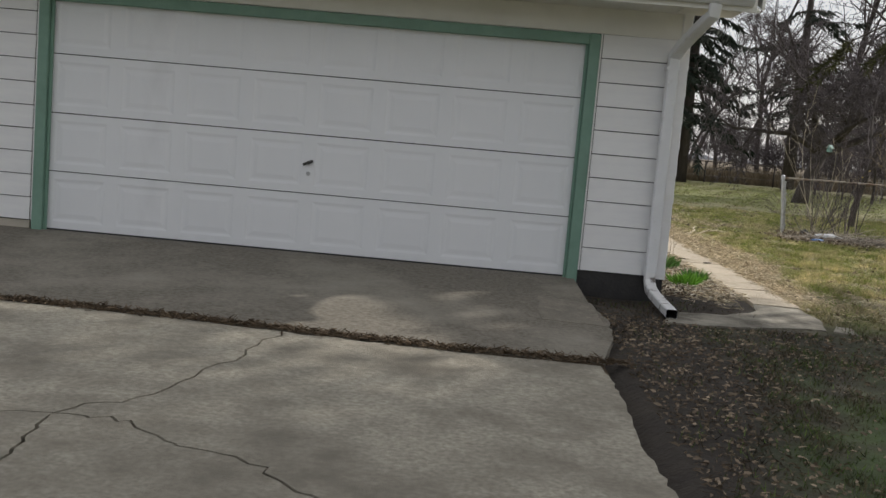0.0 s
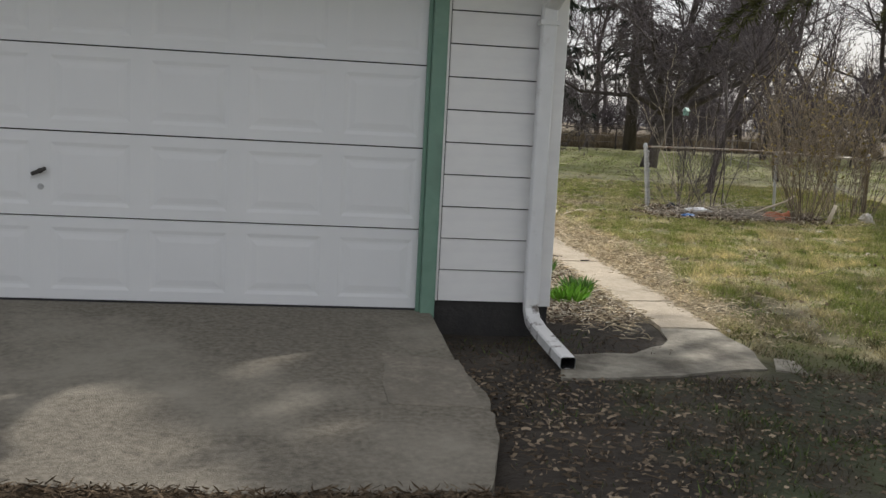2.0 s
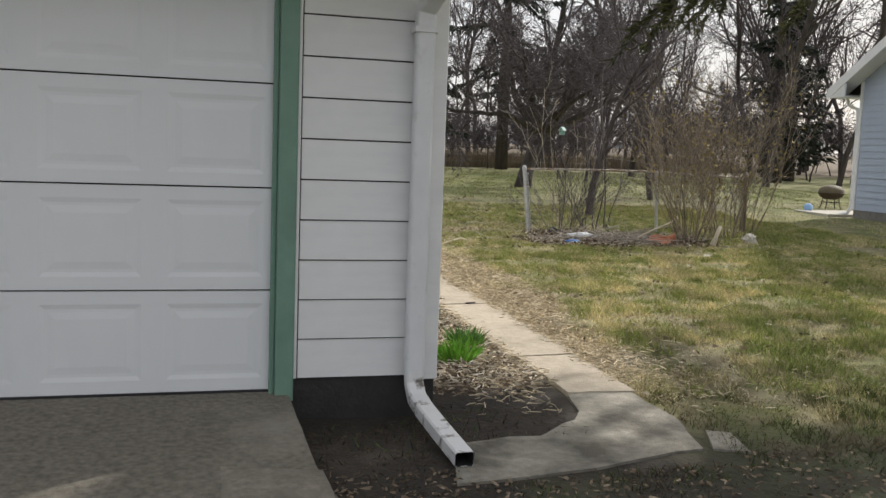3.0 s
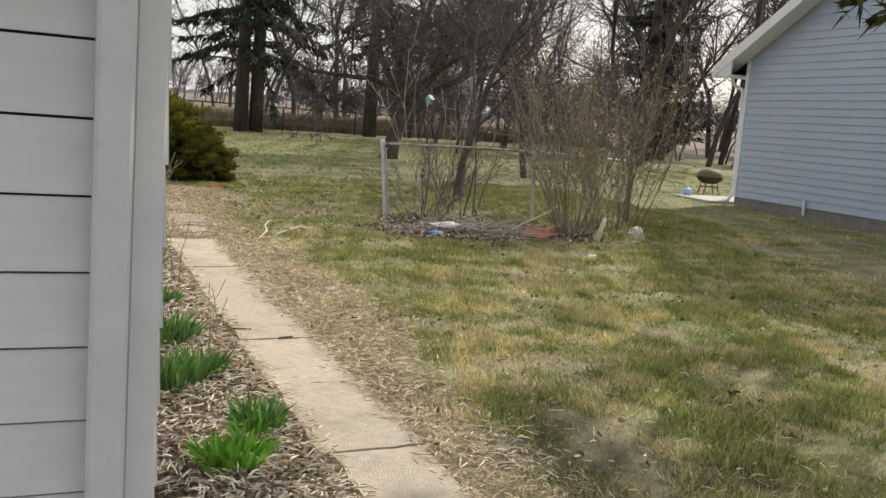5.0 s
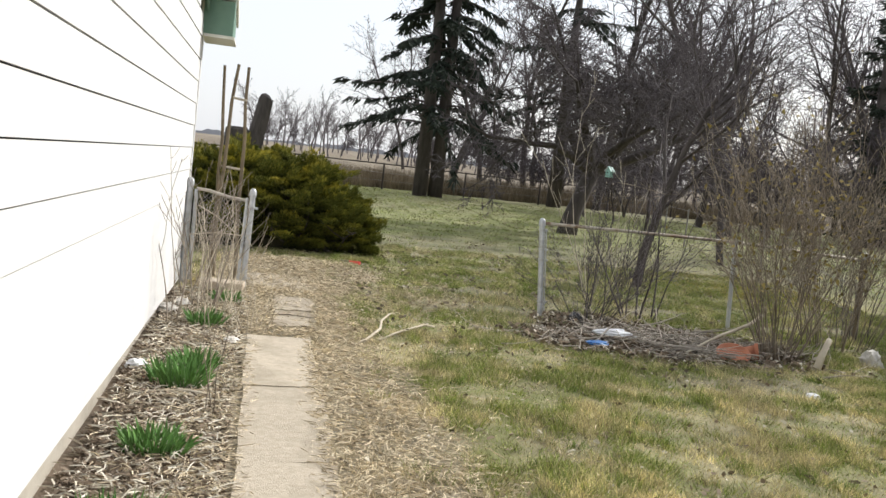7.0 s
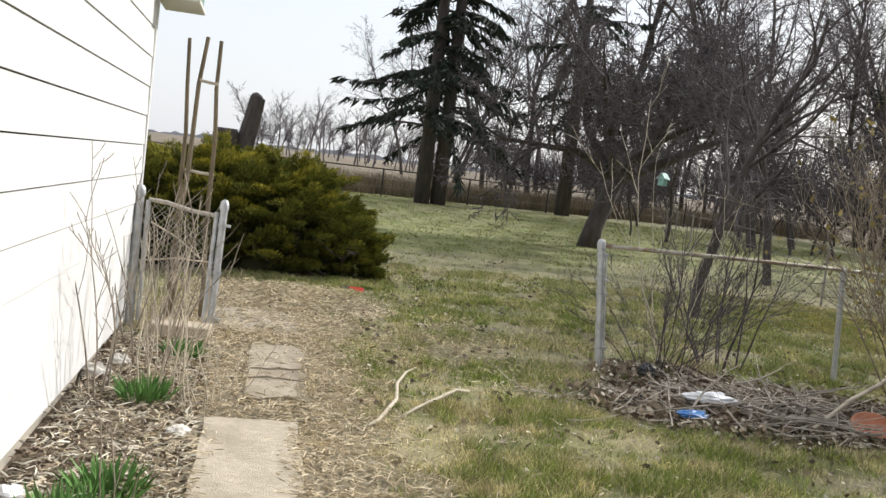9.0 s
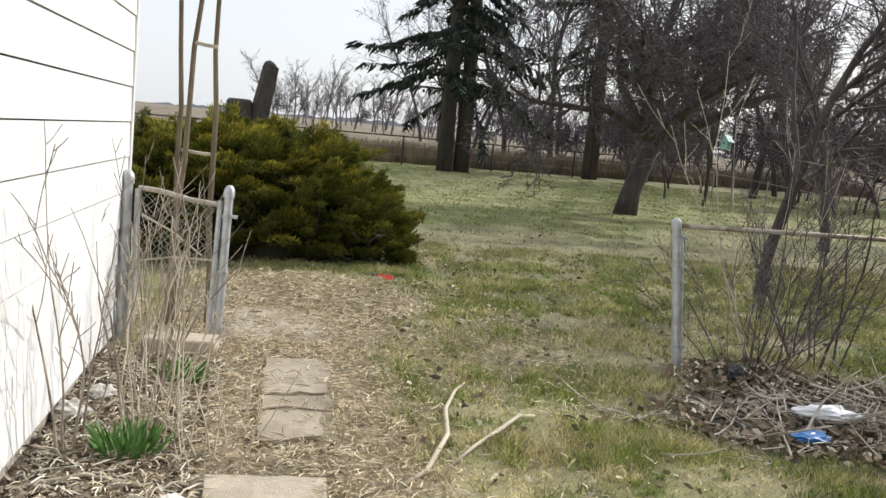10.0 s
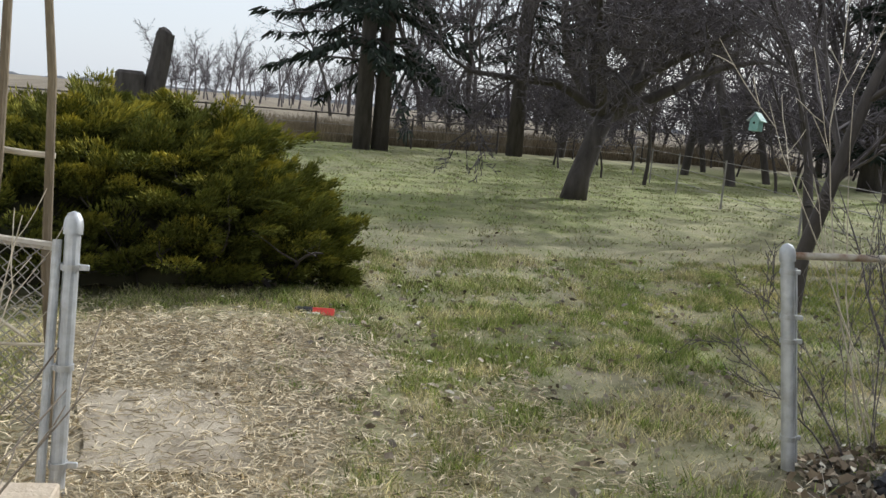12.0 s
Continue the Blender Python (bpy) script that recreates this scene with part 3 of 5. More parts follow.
tagged(part("wall_back", box(-6.4, 18.38, 0.2, 1.8, 18.5, 2.95), WHITE), "white garage back wall", "wall", kind="structure")

roof = thing("roof", "low-pitched grey shingle garage roof", "roof", kind="structure")
for sgn in (1, -1):
    yc, ze = 13.5, (2.99 if sgn > 0 else 3.47)
    ye = yc - sgn * 5.62
    part("roof_slope", prism([(yc, 5.3), (ye, ze), (ye, ze - 0.12), (yc, 5.16)], -6.95, 2.24, "x"), SHINGLE, roof)
    part("fascia", box(-6.95, ye - sgn * 0.02 - 0.012, ze - 0.17, 2.24, ye - sgn * 0.02 + 0.012, ze - 0.01), CREAM if sgn > 0 else GREEN, roof)
    part("rake_board", prism([(yc - sgn * 0.02, 5.34), (ye - sgn * 0.04, ze + 0.03), (ye - sgn * 0.04, ze - 0.15), (yc - sgn * 0.02, 5.14)], 2.278, 2.3, "x"), CREAM, roof)
    part("rake_soffit", prism([(yc - sgn * 0.02, 5.14), (ye, ze - 0.15), (ye, ze - 0.17), (yc - sgn * 0.02, 5.12)], 1.885, 2.277, "x"), CREAM, roof)
soffit = part("soffit", box(-6.9, 7.9, 2.86, 2.2, 8.49, 2.885), CREAM, roof, "cream soffit panels under the eave")
for k in range(36):
    part("soffit_rib", box(-6.8 + k * 0.25, 7.92, 2.852, -6.785 + k * 0.25, 8.47, 2.862), CREAM, roof)
cornice = part("cornice_return", box(1.955, 18.44, 3.13, 2.275, 19.13, 3.5, 0.004), GREEN, roof, "sage green boxed eave end")
part("cornice_lip", box(1.95, 18.42, 3.10, 2.295, 19.15, 3.133, 0.003), CREAM, roof)
part("frieze", prism([(13.5, 5.11), (18.42, 3.50), (18.42, 3.36), (13.5, 4.97)], 1.99, 2.01, "x"), GREEN, roof)

gutter = thing("gutter", "white metal eave gutter", "gutter")
part("trough", prism([(7.86, 2.985), (7.75, 2.985), (7.76, 2.9), (7.80, 2.86), (7.86, 2.86), (7.86, 2.865), (7.80, 2.87), (7.766, 2.905), (7.757, 2.978), (7.86, 2.978)], -6.95, 2.2, "x"), SPOUT, gutter)


def spout_tube(points, w, d, mat, parent, name, label=""):
    """A rectangular pipe through points, its width along x."""
    P = [Vector(p) for p in points]
    bm = bmesh.new()
    rings = []
    for i, p in enumerate(P):
        t = (P[min(i + 1, len(P) - 1)] - P[max(i - 1, 0)]).normalized()
        s = Vector((1, 0, 0))
        s = (s - t * s.dot(t)).normalized()
        u = t.cross(s)
        c = 0.22
        ring = []
        for a, b in ((-1, -1 + c), (-1 + c, -1), (0, -0.86), (1 - c, -1), (1, -1 + c), (1, 1 - c), (1 - c, 1), (-1 + c, 1), (-1, 1 - c)):
            ring.append(bm.verts.new(p + s * (a * w / 2) + u * (b * d / 2)))
        rings.append(ring)
    n = len(rings[0])
    for a, b in zip(rings, rings[1:]):
        for k in range(n):
            bm.faces.new((a[k], a[(k + 1) % n], b[(k + 1) % n], b[k]))
    return part(name, bm, mat, parent, label)


downspout = thing("downspout", "white rectangular downspout on the garage corner", "downspout")
spout_tube([(1.9, 7.83, 2.87), (1.9, 7.86, 2.78), (1.84, 8.0, 2.7), (1.76, 8.3, 2.56), (1.728, 8.41, 2.48), (1.727, 8.415, 2.4)], 0.1, 0.075, SPOUT, downspout, "offset")
spout_tube([(1.727, 8.418, 2.44), (1.727, 8.418, 1.5), (1.727, 8.418, 0.53)], 0.1, 0.075, SPOUT, downspout, "pipe")
part("strap", box(1.665, 8.375, 2.36, 1.79, 8.49, 2.39), SPOUT, downspout)
spout_tube([(1.727, 8.418, 0.56), (1.727, 8.41, 0.49), (1.735, 8.36, 0.42), (1.75, 8.24, 0.385), (1.765, 8.02, 0.36), (1.79, 7.62, 0.325)], 0.095, 0.075, SPOUTWORN, downspout, "outlet", "chipped bent downspout outlet on the ground")
spout_tube([(1.77, 8.0, 0.357), (1.79, 7.624, 0.324)], 0.085, 0.066, DARK, downspout, "bore")


# ---- plants: generators ----
def grow(r, start, heading, length, radius, level, kids, rise, out, wander=0.16, ratio=(0.4, 0.7), seg=None, spread=(0.5, 1.1), tip=0.25):
    """Branches in all levels, as (p0, p1, r0, r1, level) rows added to out."""
    p, d = np.array(start, float), unit(np.array(heading, float))
    n = (seg or (7, 5, 4, 3, 2))[level]
    for i in range(n):
        d = unit(d + r.normal(0, wander, 3) + np.array([0, 0, rise[level]]))
        q = p + d * (length / n)
        r0, r1 = radius * (1 - (1 - tip) * i / n), radius * (1 - (1 - tip) * (i + 1) / n)
        out.append((p, q, r0, r1, level))
        if level + 1 < len(kids) + 1 and level < len(kids):
            share = kids[level] / n
            count = int(share) + (r.random() < share % 1)
            if level == 0 and i < n * 0.25:
                count = 0
            for _ in range(count):
                w = r.normal(0, 1, 3)
                w = unit(w - d * w.dot(d))
                a = r.uniform(*spread)
                at = p + (q - p) * r.random()
                grow(r, at, d * math.cos(a) + w * math.sin(a), length * r.uniform(*ratio) * (1 - 0.35 * i / n), r0 * 0.55, level + 1, kids, rise, out, wander, ratio, seg, spread, tip)
        p = q
    return p, d


def rods(rows, sides, levels):
    rows = [x for x in rows if x[4] in levels]
    if not rows:
        return np.zeros((0, 3)), np.zeros((0, 4), int)
    return segments([x[0] for x in rows], [x[1] for x in rows], [x[2] for x in rows], [x[3] for x in rows], sides)


def joined(*pairs):
    V, F, n = [], [], 0
    for v, f in pairs:
        if len(v):
            V.append(v)
            F.append(f + n)
            n += len(v)
    return np.concatenate(V), np.concatenate(F)


def blades(base, heading, width, length, bend, r):
    """Flat tapering blades (two triangles and a tip as quads folded to a point)."""
    base, heading = np.asarray(base, float), np.asarray(heading, float)
    n = len(base)
    side = np.cross(heading, r.normal(0, 1, (n, 3)))
    side /= np.linalg.norm(side, axis=1, keepdims=True) + 1e-9
    length, width = np.broadcast_to(length, n)[:, None], np.broadcast_to(width, n)[:, None]
    mid = base + heading * length * 0.55
    tip = base + heading * length + bend
    V = np.stack([base - side * width * 0.4, base + side * width * 0.4, mid + side * width * 0.5, mid - side * width * 0.5, tip], 1).reshape(-1, 3)
    o = (np.arange(n) * 5)[:, None]
    tri = np.concatenate([o + np.array([[0, 1, 2]]), o + np.array([[0, 2, 3]]), o + np.array([[3, 2, 4]])], 1).reshape(-1, 3)
    return V, tri


def spikes(base, heading, width, length, bend, r):
    """Slender one-triangle blades."""
    base, heading = np.asarray(base, float), np.asarray(heading, float)
    n = len(base)
    side = np.cross(heading, r.normal(0, 1, (n, 3)))
    side /= np.linalg.norm(side, axis=1, keepdims=True) + 1e-9
    length, width = np.broadcast_to(length, n)[:, None], np.broadcast_to(width, n)[:, None]
    V = np.stack([base - side * width * 0.5, base + side * width * 0.5, base + heading * length + bend], 1).reshape(-1, 3)
    return V, np.arange(n * 3).reshape(-1, 3)


def slivers(rows, levels, r):
    """Twigs too fine to show a section: one narrow quad each, turned at random."""
    rows = [x for x in rows if x[4] in levels]
    P0, P1 = np.array([x[0] for x in rows]), np.array([x[1] for x in rows])
    R0, R1 = np.array([x[2] for x in rows])[:, None], np.array([x[3] for x in rows])[:, None]
    d = P1 - P0
    s = np.cross(d, r.normal(0, 1, d.shape))
    s /= np.linalg.norm(s, axis=1, keepdims=True) + 1e-9
    V = np.stack([P0 - s * R0, P0 + s * R0, P1 + s * R1, P1 - s * R1], 1).reshape(-1, 3)
    return V, np.arange(len(rows) * 4).reshape(-1, 4)


# ---- trees ----
def bare_tree(name, seed, height, radius, label, category="tree", kids=(11, 6, 5), lean=(0, 0, 1), rise=(0.05, 0.10, 0.06, 0.02), ratio=(0.35, 0.6), wander=0.14, group="", twig=TWIG, bark=BARK, spread=(0.5, 1.0), thin=0.55, far=False):
    r = np.random.default_rng(seed)
    rows = []
    grow(r, (0, 0, -0.1), lean, height, radius, 0, kids, rise, rows, wander, ratio, spread=spread)
    rows = [(p, q, max(a, thin * 0.01), max(b, thin * 0.008), lv) for p, q, a, b, lv in rows]
    t = thing(name, label, category, group)
    np_part("trunk", *joined(rods(rows, 8, (0,)), rods(rows, 4, (1,))), bark, t, smooth=True)
    if far:
        np_part("crown", *slivers(rows, (2, 3, 4), r), twig, t, "bare grey twigs")
    else:
        np_part("crown", *rods(rows, 3, (2, 3, 4)), twig, t, "bare grey twigs")
    return t


def put(ob, x, y, turn=0.0, size=1.0, sink=0.0):
    ob.matrix_world = pose(x, y, gz(x, y) - sink, 0, 0, turn) @ Matrix.Scale(size, 4)
    return ob


def repeat(ob, x, y, turn=0.0, size=1.0):
    c = copy_thing(ob, pose(x, y, gz(x, y), 0, 0, turn))
    c.scale = (size, size, size)
    return c


# old leaning apple tree in the lawn
def apple_tree():
    r = np.random.default_rng(11)
    rows = []
    trunk = [(0, 0, -0.1), (0.1, 0, 0.5), (0.35, 0.05, 1.2), (0.6, 0.1, 1.9)]
    t = thing("apple_tree", "old leaning apple tree with a dense bare crown", "tree")
    part("trunk", sweep(trunk, [0.30, 0.23, 0.21, 0.23], 12), BARK, t, smooth=True)
    limbs = [((-0.75, 0.2, 0.85), 4.4, 0.13), ((-0.15, 0.5, 1.0), 4.8, 0.14), ((0.95, 0.1, 0.55), 4.6, 0.15), ((0.5, -0.7, 0.8), 4.2, 0.16), ((-0.5, -0.6, 0.9), 4.2, 0.15), ((0.6, 0.7, 0.7), 4.2, 0.15), ((-0.9, -0.1, 0.7), 4.2, 0.11), ((0.1, -0.9, 0.75), 4.0, 0.11)]
    for h, L, rad in limbs:
        own = []
        grow(r, (0.55 + 0.1 * h[0], 0.1, 1.75), h, L, rad, 0, (10, 9, 7, 5), (0.07, 0.03, 0.0, -0.02, 0.0), own, 0.2, (0.4, 0.62), seg=(6, 5, 4, 3, 2), spread=(0.5, 1.25))
        np_part("limb", *rods(own, 8, (0,)), BARK, t, smooth=True)
        rows += own
    rows = [(p, q, max(a, 0.009), max(b, 0.007), lv) for p, q, a, b, lv in rows]
    np_part("branch_tangle", *rods(rows, 4, (1,)), BARK, t, smooth=True)["kind"] = "stuff"
    np_part("crown", *joined(rods(rows, 3, (2,)), slivers(rows, (3, 4), r)), TWIG, t, "dense bare grey twigs")
    return t


put(apple_tree(), 11.0, 32.2)


def needle_tree(name, seed, height, radius, reach, label, mat=NEEDLE, low=2.0, levels=26, droop=0.35, tufts=14, size=0.42, gaps=0.25, trunks=((0, 0),)):
    """A conifer: trunk, drooping boughs and flat hanging sprays of needles."""
    r = np.random.default_rng(seed)
    t = thing(name, label, "tree")
    rows, base, head, lens = [], [], [], []
    for tx, ty in trunks:
        part("trunk", sweep([(tx, ty, -0.1), (tx * 1.02, ty, height * 0.4), (tx * 1.05 + r.normal(0, 0.1), ty, height)], [radius, radius * 0.72, radius * 0.1], 10), BARK, t, smooth=True)
        for k in range(levels):
            z = low + (height - low) * (k + r.random()) / levels
            span = reach * (1 - (z - low) / (height - low)) ** 0.7 * r.uniform(0.6, 1.1) + 0.3
            for j in range(4):
                if r.random() < gaps:
                    continue
                a = r.uniform(0, 6.28)
                p = np.array([tx, ty, z])
                d = np.array([math.cos(a), math.sin(a), 0.12])
                n = 6
                for i in range(n):
                    d = unit(d + r.normal(0, 0.08, 3) + np.array([0, 0, -droop * 0.28 + (0.16 if i > 3 else 0)]))
                    q = p + d * span / n
                    rows.append((p, q, 0.05 * (1 - i / n) + 0.008, 0.05 * (1 - (i + 1) / n) + 0.006, 0))
                    for _ in range(int(tufts * (0.5 + i / n))):
                        at = p + (q - p) * r.random()
                        side = np.cross(d, [0, 0, 1]) * r.normal(0, 0.8)
                        base.append(at + r.normal(0, 0.05, 3))
                        head.append(unit(d * 0.5 + side + np.array([0, 0, -0.55 * r.random() - droop * 0.6])))
                        lens.append(size * r.uniform(0.4, 1.1))
                    p = q
    np_part("bough_growth", *rods(rows, 4, (0,)), BARK, t)["kind"] = "stuff"
    n = len(base)
    np_part("needle_foliage", *blades(base, head, size * 0.16, np.array(lens), r.normal(0, 0.03, (n, 3)), r), mat, t, "hanging sprays of needles")
    return t


put(needle_tree("spruce", 5, 17, 0.33, 4.6, "tall dark spruce with two trunks and drooping boughs", trunks=((0, 0), (0.72, 0.3)), low=2.6, levels=26, tufts=16, size=0.55, gaps=0.33, droop=0.46), 9.35, 47.0)
put(needle_tree("spruce", 6, 15, 0.36, 4.2, "tall dark spruce at the edge of the wood", low=3.8, levels=20, tufts=11, size=0.55, gaps=0.4, droop=0.4), 16.6, 51.0)
put(needle_tree("cedar", 8, 11, 0.45, 2.4, "dark narrow cedar with hanging vines", low=1.0, levels=26, tufts=9, size=0.5, droop=0.2), 28.5, 44.0)
put(needle_tree("cedar", 9, 9, 0.35, 2.6, "dark green cedar among bare trees", low=0.8, levels=22, tufts=9, size=0.5, droop=0.2), 31.5, 47.0)

# big pine beside the lawn, whose lower boughs hang over the path
def lawn_pine():
    r = np.random.default_rng(3)
    t = thing("lawn_pine", "large pine with low drooping olive boughs", "tree")
    part("trunk", sweep([(0, 0, -0.1), (0.05, 0, 5), (0, 0.1, 15)], [0.38, 0.3, 0.05], 12), BARK, t, smooth=True)
    rows, base, head, lens, base2, head2, lens2 = [], [], [], [], [], [], []

    def bough(z, a, span, drop, thick):
        p, d, n = np.array([0, 0, z]), np.array([math.cos(a), math.sin(a), 0.15]), 9
        for i in range(n):
            d = unit(d + r.normal(0, 0.06, 3) + np.array([0, 0, -drop]))
            q = p + d * span / n
            rows.append((p, q, 0.06 * (1 - i / n) + 0.01, 0.06 * (1 - (i + 1) / n) + 0.006, 0))
            if i > 1:
                for _ in range(int(thick)):
                    s = unit(np.cross(d, [0, 0, 1])) * r.choice([-1, 1]) * r.uniform(0.4, 1)
                    td = unit(d * 0.6 + s + np.array([0, 0, -0.45]))
                    tl = r.uniform(0.35, 0.8)
                    tip = q + td * tl + np.array([0, 0, -0.12 * tl])
                    rows.append((q, tip, 0.008, 0.004, 1))
                    m = 9
                    f = r.random(m)[:, None]
                    base2.extend(q + (tip - q) * f)
                    out = r.normal(0, 0.75, (m, 3)) + td
                    head2.extend(out / np.linalg.norm(out, axis=1, keepdims=True))
                    lens2.extend(r.uniform(0.15, 0.32, m))
            p = q

    for k in range(132):
        z = 4.2 + 10.0 * (k / 132)
        bough(z + r.normal(0, 0.2), r.uniform(0, 6.28), 5.0 * (1 - k / 206) * r.uniform(0.7, 1.0), 0.03, 7)
    for tx, ty, tz in ((3.3, 8.6, 2.75), (3.9, 9.0, 2.95), (4.9, 11.0, 3.3), (5.5, 10.4, 3.2), (6.1, 11.6, 3.6), (3.6, 7.6, 3.05)):
        low = np.array([0.0, 0.0, 4.3])
        tip_at = np.array([tx - 9.3, ty - 8.8, tz - 0.27])
        for i in range(9):
            f0, f1 = i / 9, (i + 1) / 9
            p = low + (tip_at - low) * f0 + np.array([0, 0, 0.55 * math.sin(math.pi * f0)])
            q = low + (tip_at - low) * f1 + np.array([0, 0, 0.55 * math.sin(math.pi * f1)])
            rows.append((p, q, 0.05 * (1 - f0) + 0.008, 0.05 * (1 - f1) + 0.006, 0))
            if i < 3:
                continue
            d = unit(q - p)
            for _ in range(7):
                s = unit(np.cross(d, [0, 0, 1])) * r.choice([-1, 1]) * r.uniform(0.2, 0.9)
                td = unit(d * 0.7 + s + np.array([0, 0, -0.5]))
                tl = r.uniform(0.25, 0.6)
                end = q + td * tl
                rows.append((q, end, 0.008, 0.004, 1))
                m = 60
                f = r.random(m)[:, None]
                base.extend(q + (end - q) * f)
                out = r.normal(0, 0.7, (m, 3)) + td
                head.extend(out / np.linalg.norm(out, axis=1, keepdims=True))
                lens.extend(r.uniform(0.05, 0.11, m))
    np_part("bough_growth", *rods(rows, 4, (0, 1)), BARK, t)["kind"] = "stuff"
    n = len(base)
    n2 = len(base2)
    np_part("needle_foliage", *spikes(base2, head2, 0.085, np.array(lens2), r.normal(0, 0.01, (n2, 3)), r), OLIVE, t)
    np_part("needle_foliage", *spikes(base, head, 0.016, np.array(lens), r.normal(0, 0.008, (n, 3)), r), OLIVE, t, "olive green needle tufts")
    return t


put(lawn_pine(), 9.3, 8.8)

# small multi-stemmed tree behind the fence
small = bare_tree("small_tree", 23, 4.4, 0.085, "small dark bare tree behind the fence", kids=(14, 10, 7), lean=(0.05, 0.05, 1), rise=(0.06, 0.12, 0.06, 0.0), spread=(0.4, 0.9), ratio=(0.4, 0.62), thin=0.45)
put(small, 8.75, 21.9)
repeat(small, 13.0, 27.2, 130, 1.1)

# woods behind the lawn: a few kinds, repeated
kinds = [bare_tree("wood_tree", 40 + k, 11 + 1.3 * k, 0.13 + 0.02 * k, "tall bare tree of the wood edge", kids=(19, 8, 6), rise=(0.04, 0.07, 0.03, 0.0), group="bare trees of the wood", twig=DARKTWIG, ratio=(0.3, 0.5), thin=1.25, far=True) for k in range(4)]
bush_kinds = [bare_tree("thicket_shrub", 60 + k, 3.6, 0.05, "dense bare undergrowth shrub", "shrub", kids=(20, 9, 6), rise=(0.0, 0.05, 0.0, 0.0), group="undergrowth of the wood", twig=DARKTWIG, spread=(0.4, 1.2), ratio=(0.4, 0.7), thin=1.1, far=True) for k in range(3)]
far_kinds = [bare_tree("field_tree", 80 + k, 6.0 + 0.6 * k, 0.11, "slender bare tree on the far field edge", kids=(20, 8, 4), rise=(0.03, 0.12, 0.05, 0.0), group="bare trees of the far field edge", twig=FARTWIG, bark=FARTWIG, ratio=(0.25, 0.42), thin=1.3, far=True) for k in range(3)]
rw = np.random.default_rng(5)
wood = []
for k in range(58):
    x, y = rw.uniform(13, 62), rw.uniform(50, 84)
    if y - 50 < (x - 20) * -0.9 + 6 and x < 26:
        continue
    wood.append((x, y))
for x, y in ((30, 41), (34, 45), (37, 40), (42, 46), (25, 50), (48, 44), (40, 36), (53, 40), (45, 34), (19.5, 53), (22, 46.5), (12.5, 56), (20.5, 41), (24, 38), (28, 35), (24, 44)):
    wood.append((x, y))
for k, (x, y) in enumerate(wood):
    src = kinds[k % 4]
    (put if k < 4 else repeat)(src, x, y, rw.uniform(0, 360), rw.uniform(0.75, 1.25))
brushy = [(rw.uniform(14, 70), rw.uniform(52, 70)) for _ in range(66)] + [(rw.uniform(24, 60), rw.uniform(40, 52)) for _ in range(32)] + [(rw.uniform(15.5, 24), rw.uniform(38, 50)) for _ in range(12)]
for k, (x, y) in enumerate(brushy):
    (put if k < 3 else repeat)(bush_kinds[k % 3], x, y, rw.uniform(0, 360), rw.uniform(0.7, 1.3))
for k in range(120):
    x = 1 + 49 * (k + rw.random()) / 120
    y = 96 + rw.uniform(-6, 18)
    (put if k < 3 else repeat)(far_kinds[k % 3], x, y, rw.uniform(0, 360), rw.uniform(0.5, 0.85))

for k in range(26):
    repeat(bush_kinds[k % 3], 1 + 46 * (k + rw.random()) / 26, rw.uniform(88, 100), rw.uniform(0, 360), rw.uniform(0.5, 0.8))
# unseen trees and a house added behind the walker to block sky light
for k, (x, y) in enumerate(((-9, -9), (-4, -13), (2, -12), (8, -14), (14, -9), (-14, -4), (18, -3))):
    repeat(kinds[k % 4], x, y, k * 50, 0.9)
street_house = thing("street_house", "added plain house that blocks sky light", "house")
part("wall", box(-12, -26, 0.0, 14, -18, 3.4), WHITETRIM, street_house)
part("roof", prism([(-27, 3.3), (-17, 3.3), (-22, 6.2)], -12.6, 14.6, "x"), SHINGLE, street_house)
for k in range(5):
    part("window", box(-9 + k * 4.6, -18.02, 1.2, -7.6 + k * 4.6, -17.97, 2.5), DARK, street_house)

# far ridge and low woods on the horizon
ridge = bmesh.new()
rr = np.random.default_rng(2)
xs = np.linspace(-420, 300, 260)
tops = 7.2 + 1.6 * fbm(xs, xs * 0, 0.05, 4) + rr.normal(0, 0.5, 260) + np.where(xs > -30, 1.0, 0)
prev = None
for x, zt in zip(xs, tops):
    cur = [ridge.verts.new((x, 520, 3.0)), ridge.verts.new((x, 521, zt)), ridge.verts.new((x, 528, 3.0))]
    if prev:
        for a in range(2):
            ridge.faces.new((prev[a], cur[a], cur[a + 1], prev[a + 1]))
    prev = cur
# distance haze is mixed into the ridge's pale blue-grey colour
tagged(part("backdrop", ridge, material("haze_tinted_far_wood", (0.30, 0.31, 0.34), (0.36, 0.37, 0.40), 0.1, 1.0, 0)), "hazy wooded ridge on the horizon", "backdrop", kind="structure")

# broken dead trunks by the back fence
snag = thing("dead_tree", "tall broken dead trunk leaning by the back fence", "dead tree")
part("trunk", sweep([(0, 0, -0.2), (0.08, 0, 1.2), (0.3, 0, 2.4), (0.42, 0, 3.15)], [0.38, 0.34, 0.30, 0.27], 11), BARK, snag)
part("stub", sweep([(0.34, 0, 3.0), (0.42, 0.02, 3.2), (0.46, 0, 3.26)], [0.25, 0.24, 0.14], 9), BARK, snag)
put(snag, 2.2, 44.0)
snag2 = thing("dead_tree", "short broken dead stump by the back fence", "dead tree")
part("trunk", sweep([(0, 0, -0.2), (0.02, 0, 1.0), (0.05, 0, 1.85), (0.05, 0, 1.95)], [0.5, 0.46, 0.44, 0.36], 11), BARK, snag2)
put(snag2, 1.62, 43.9)


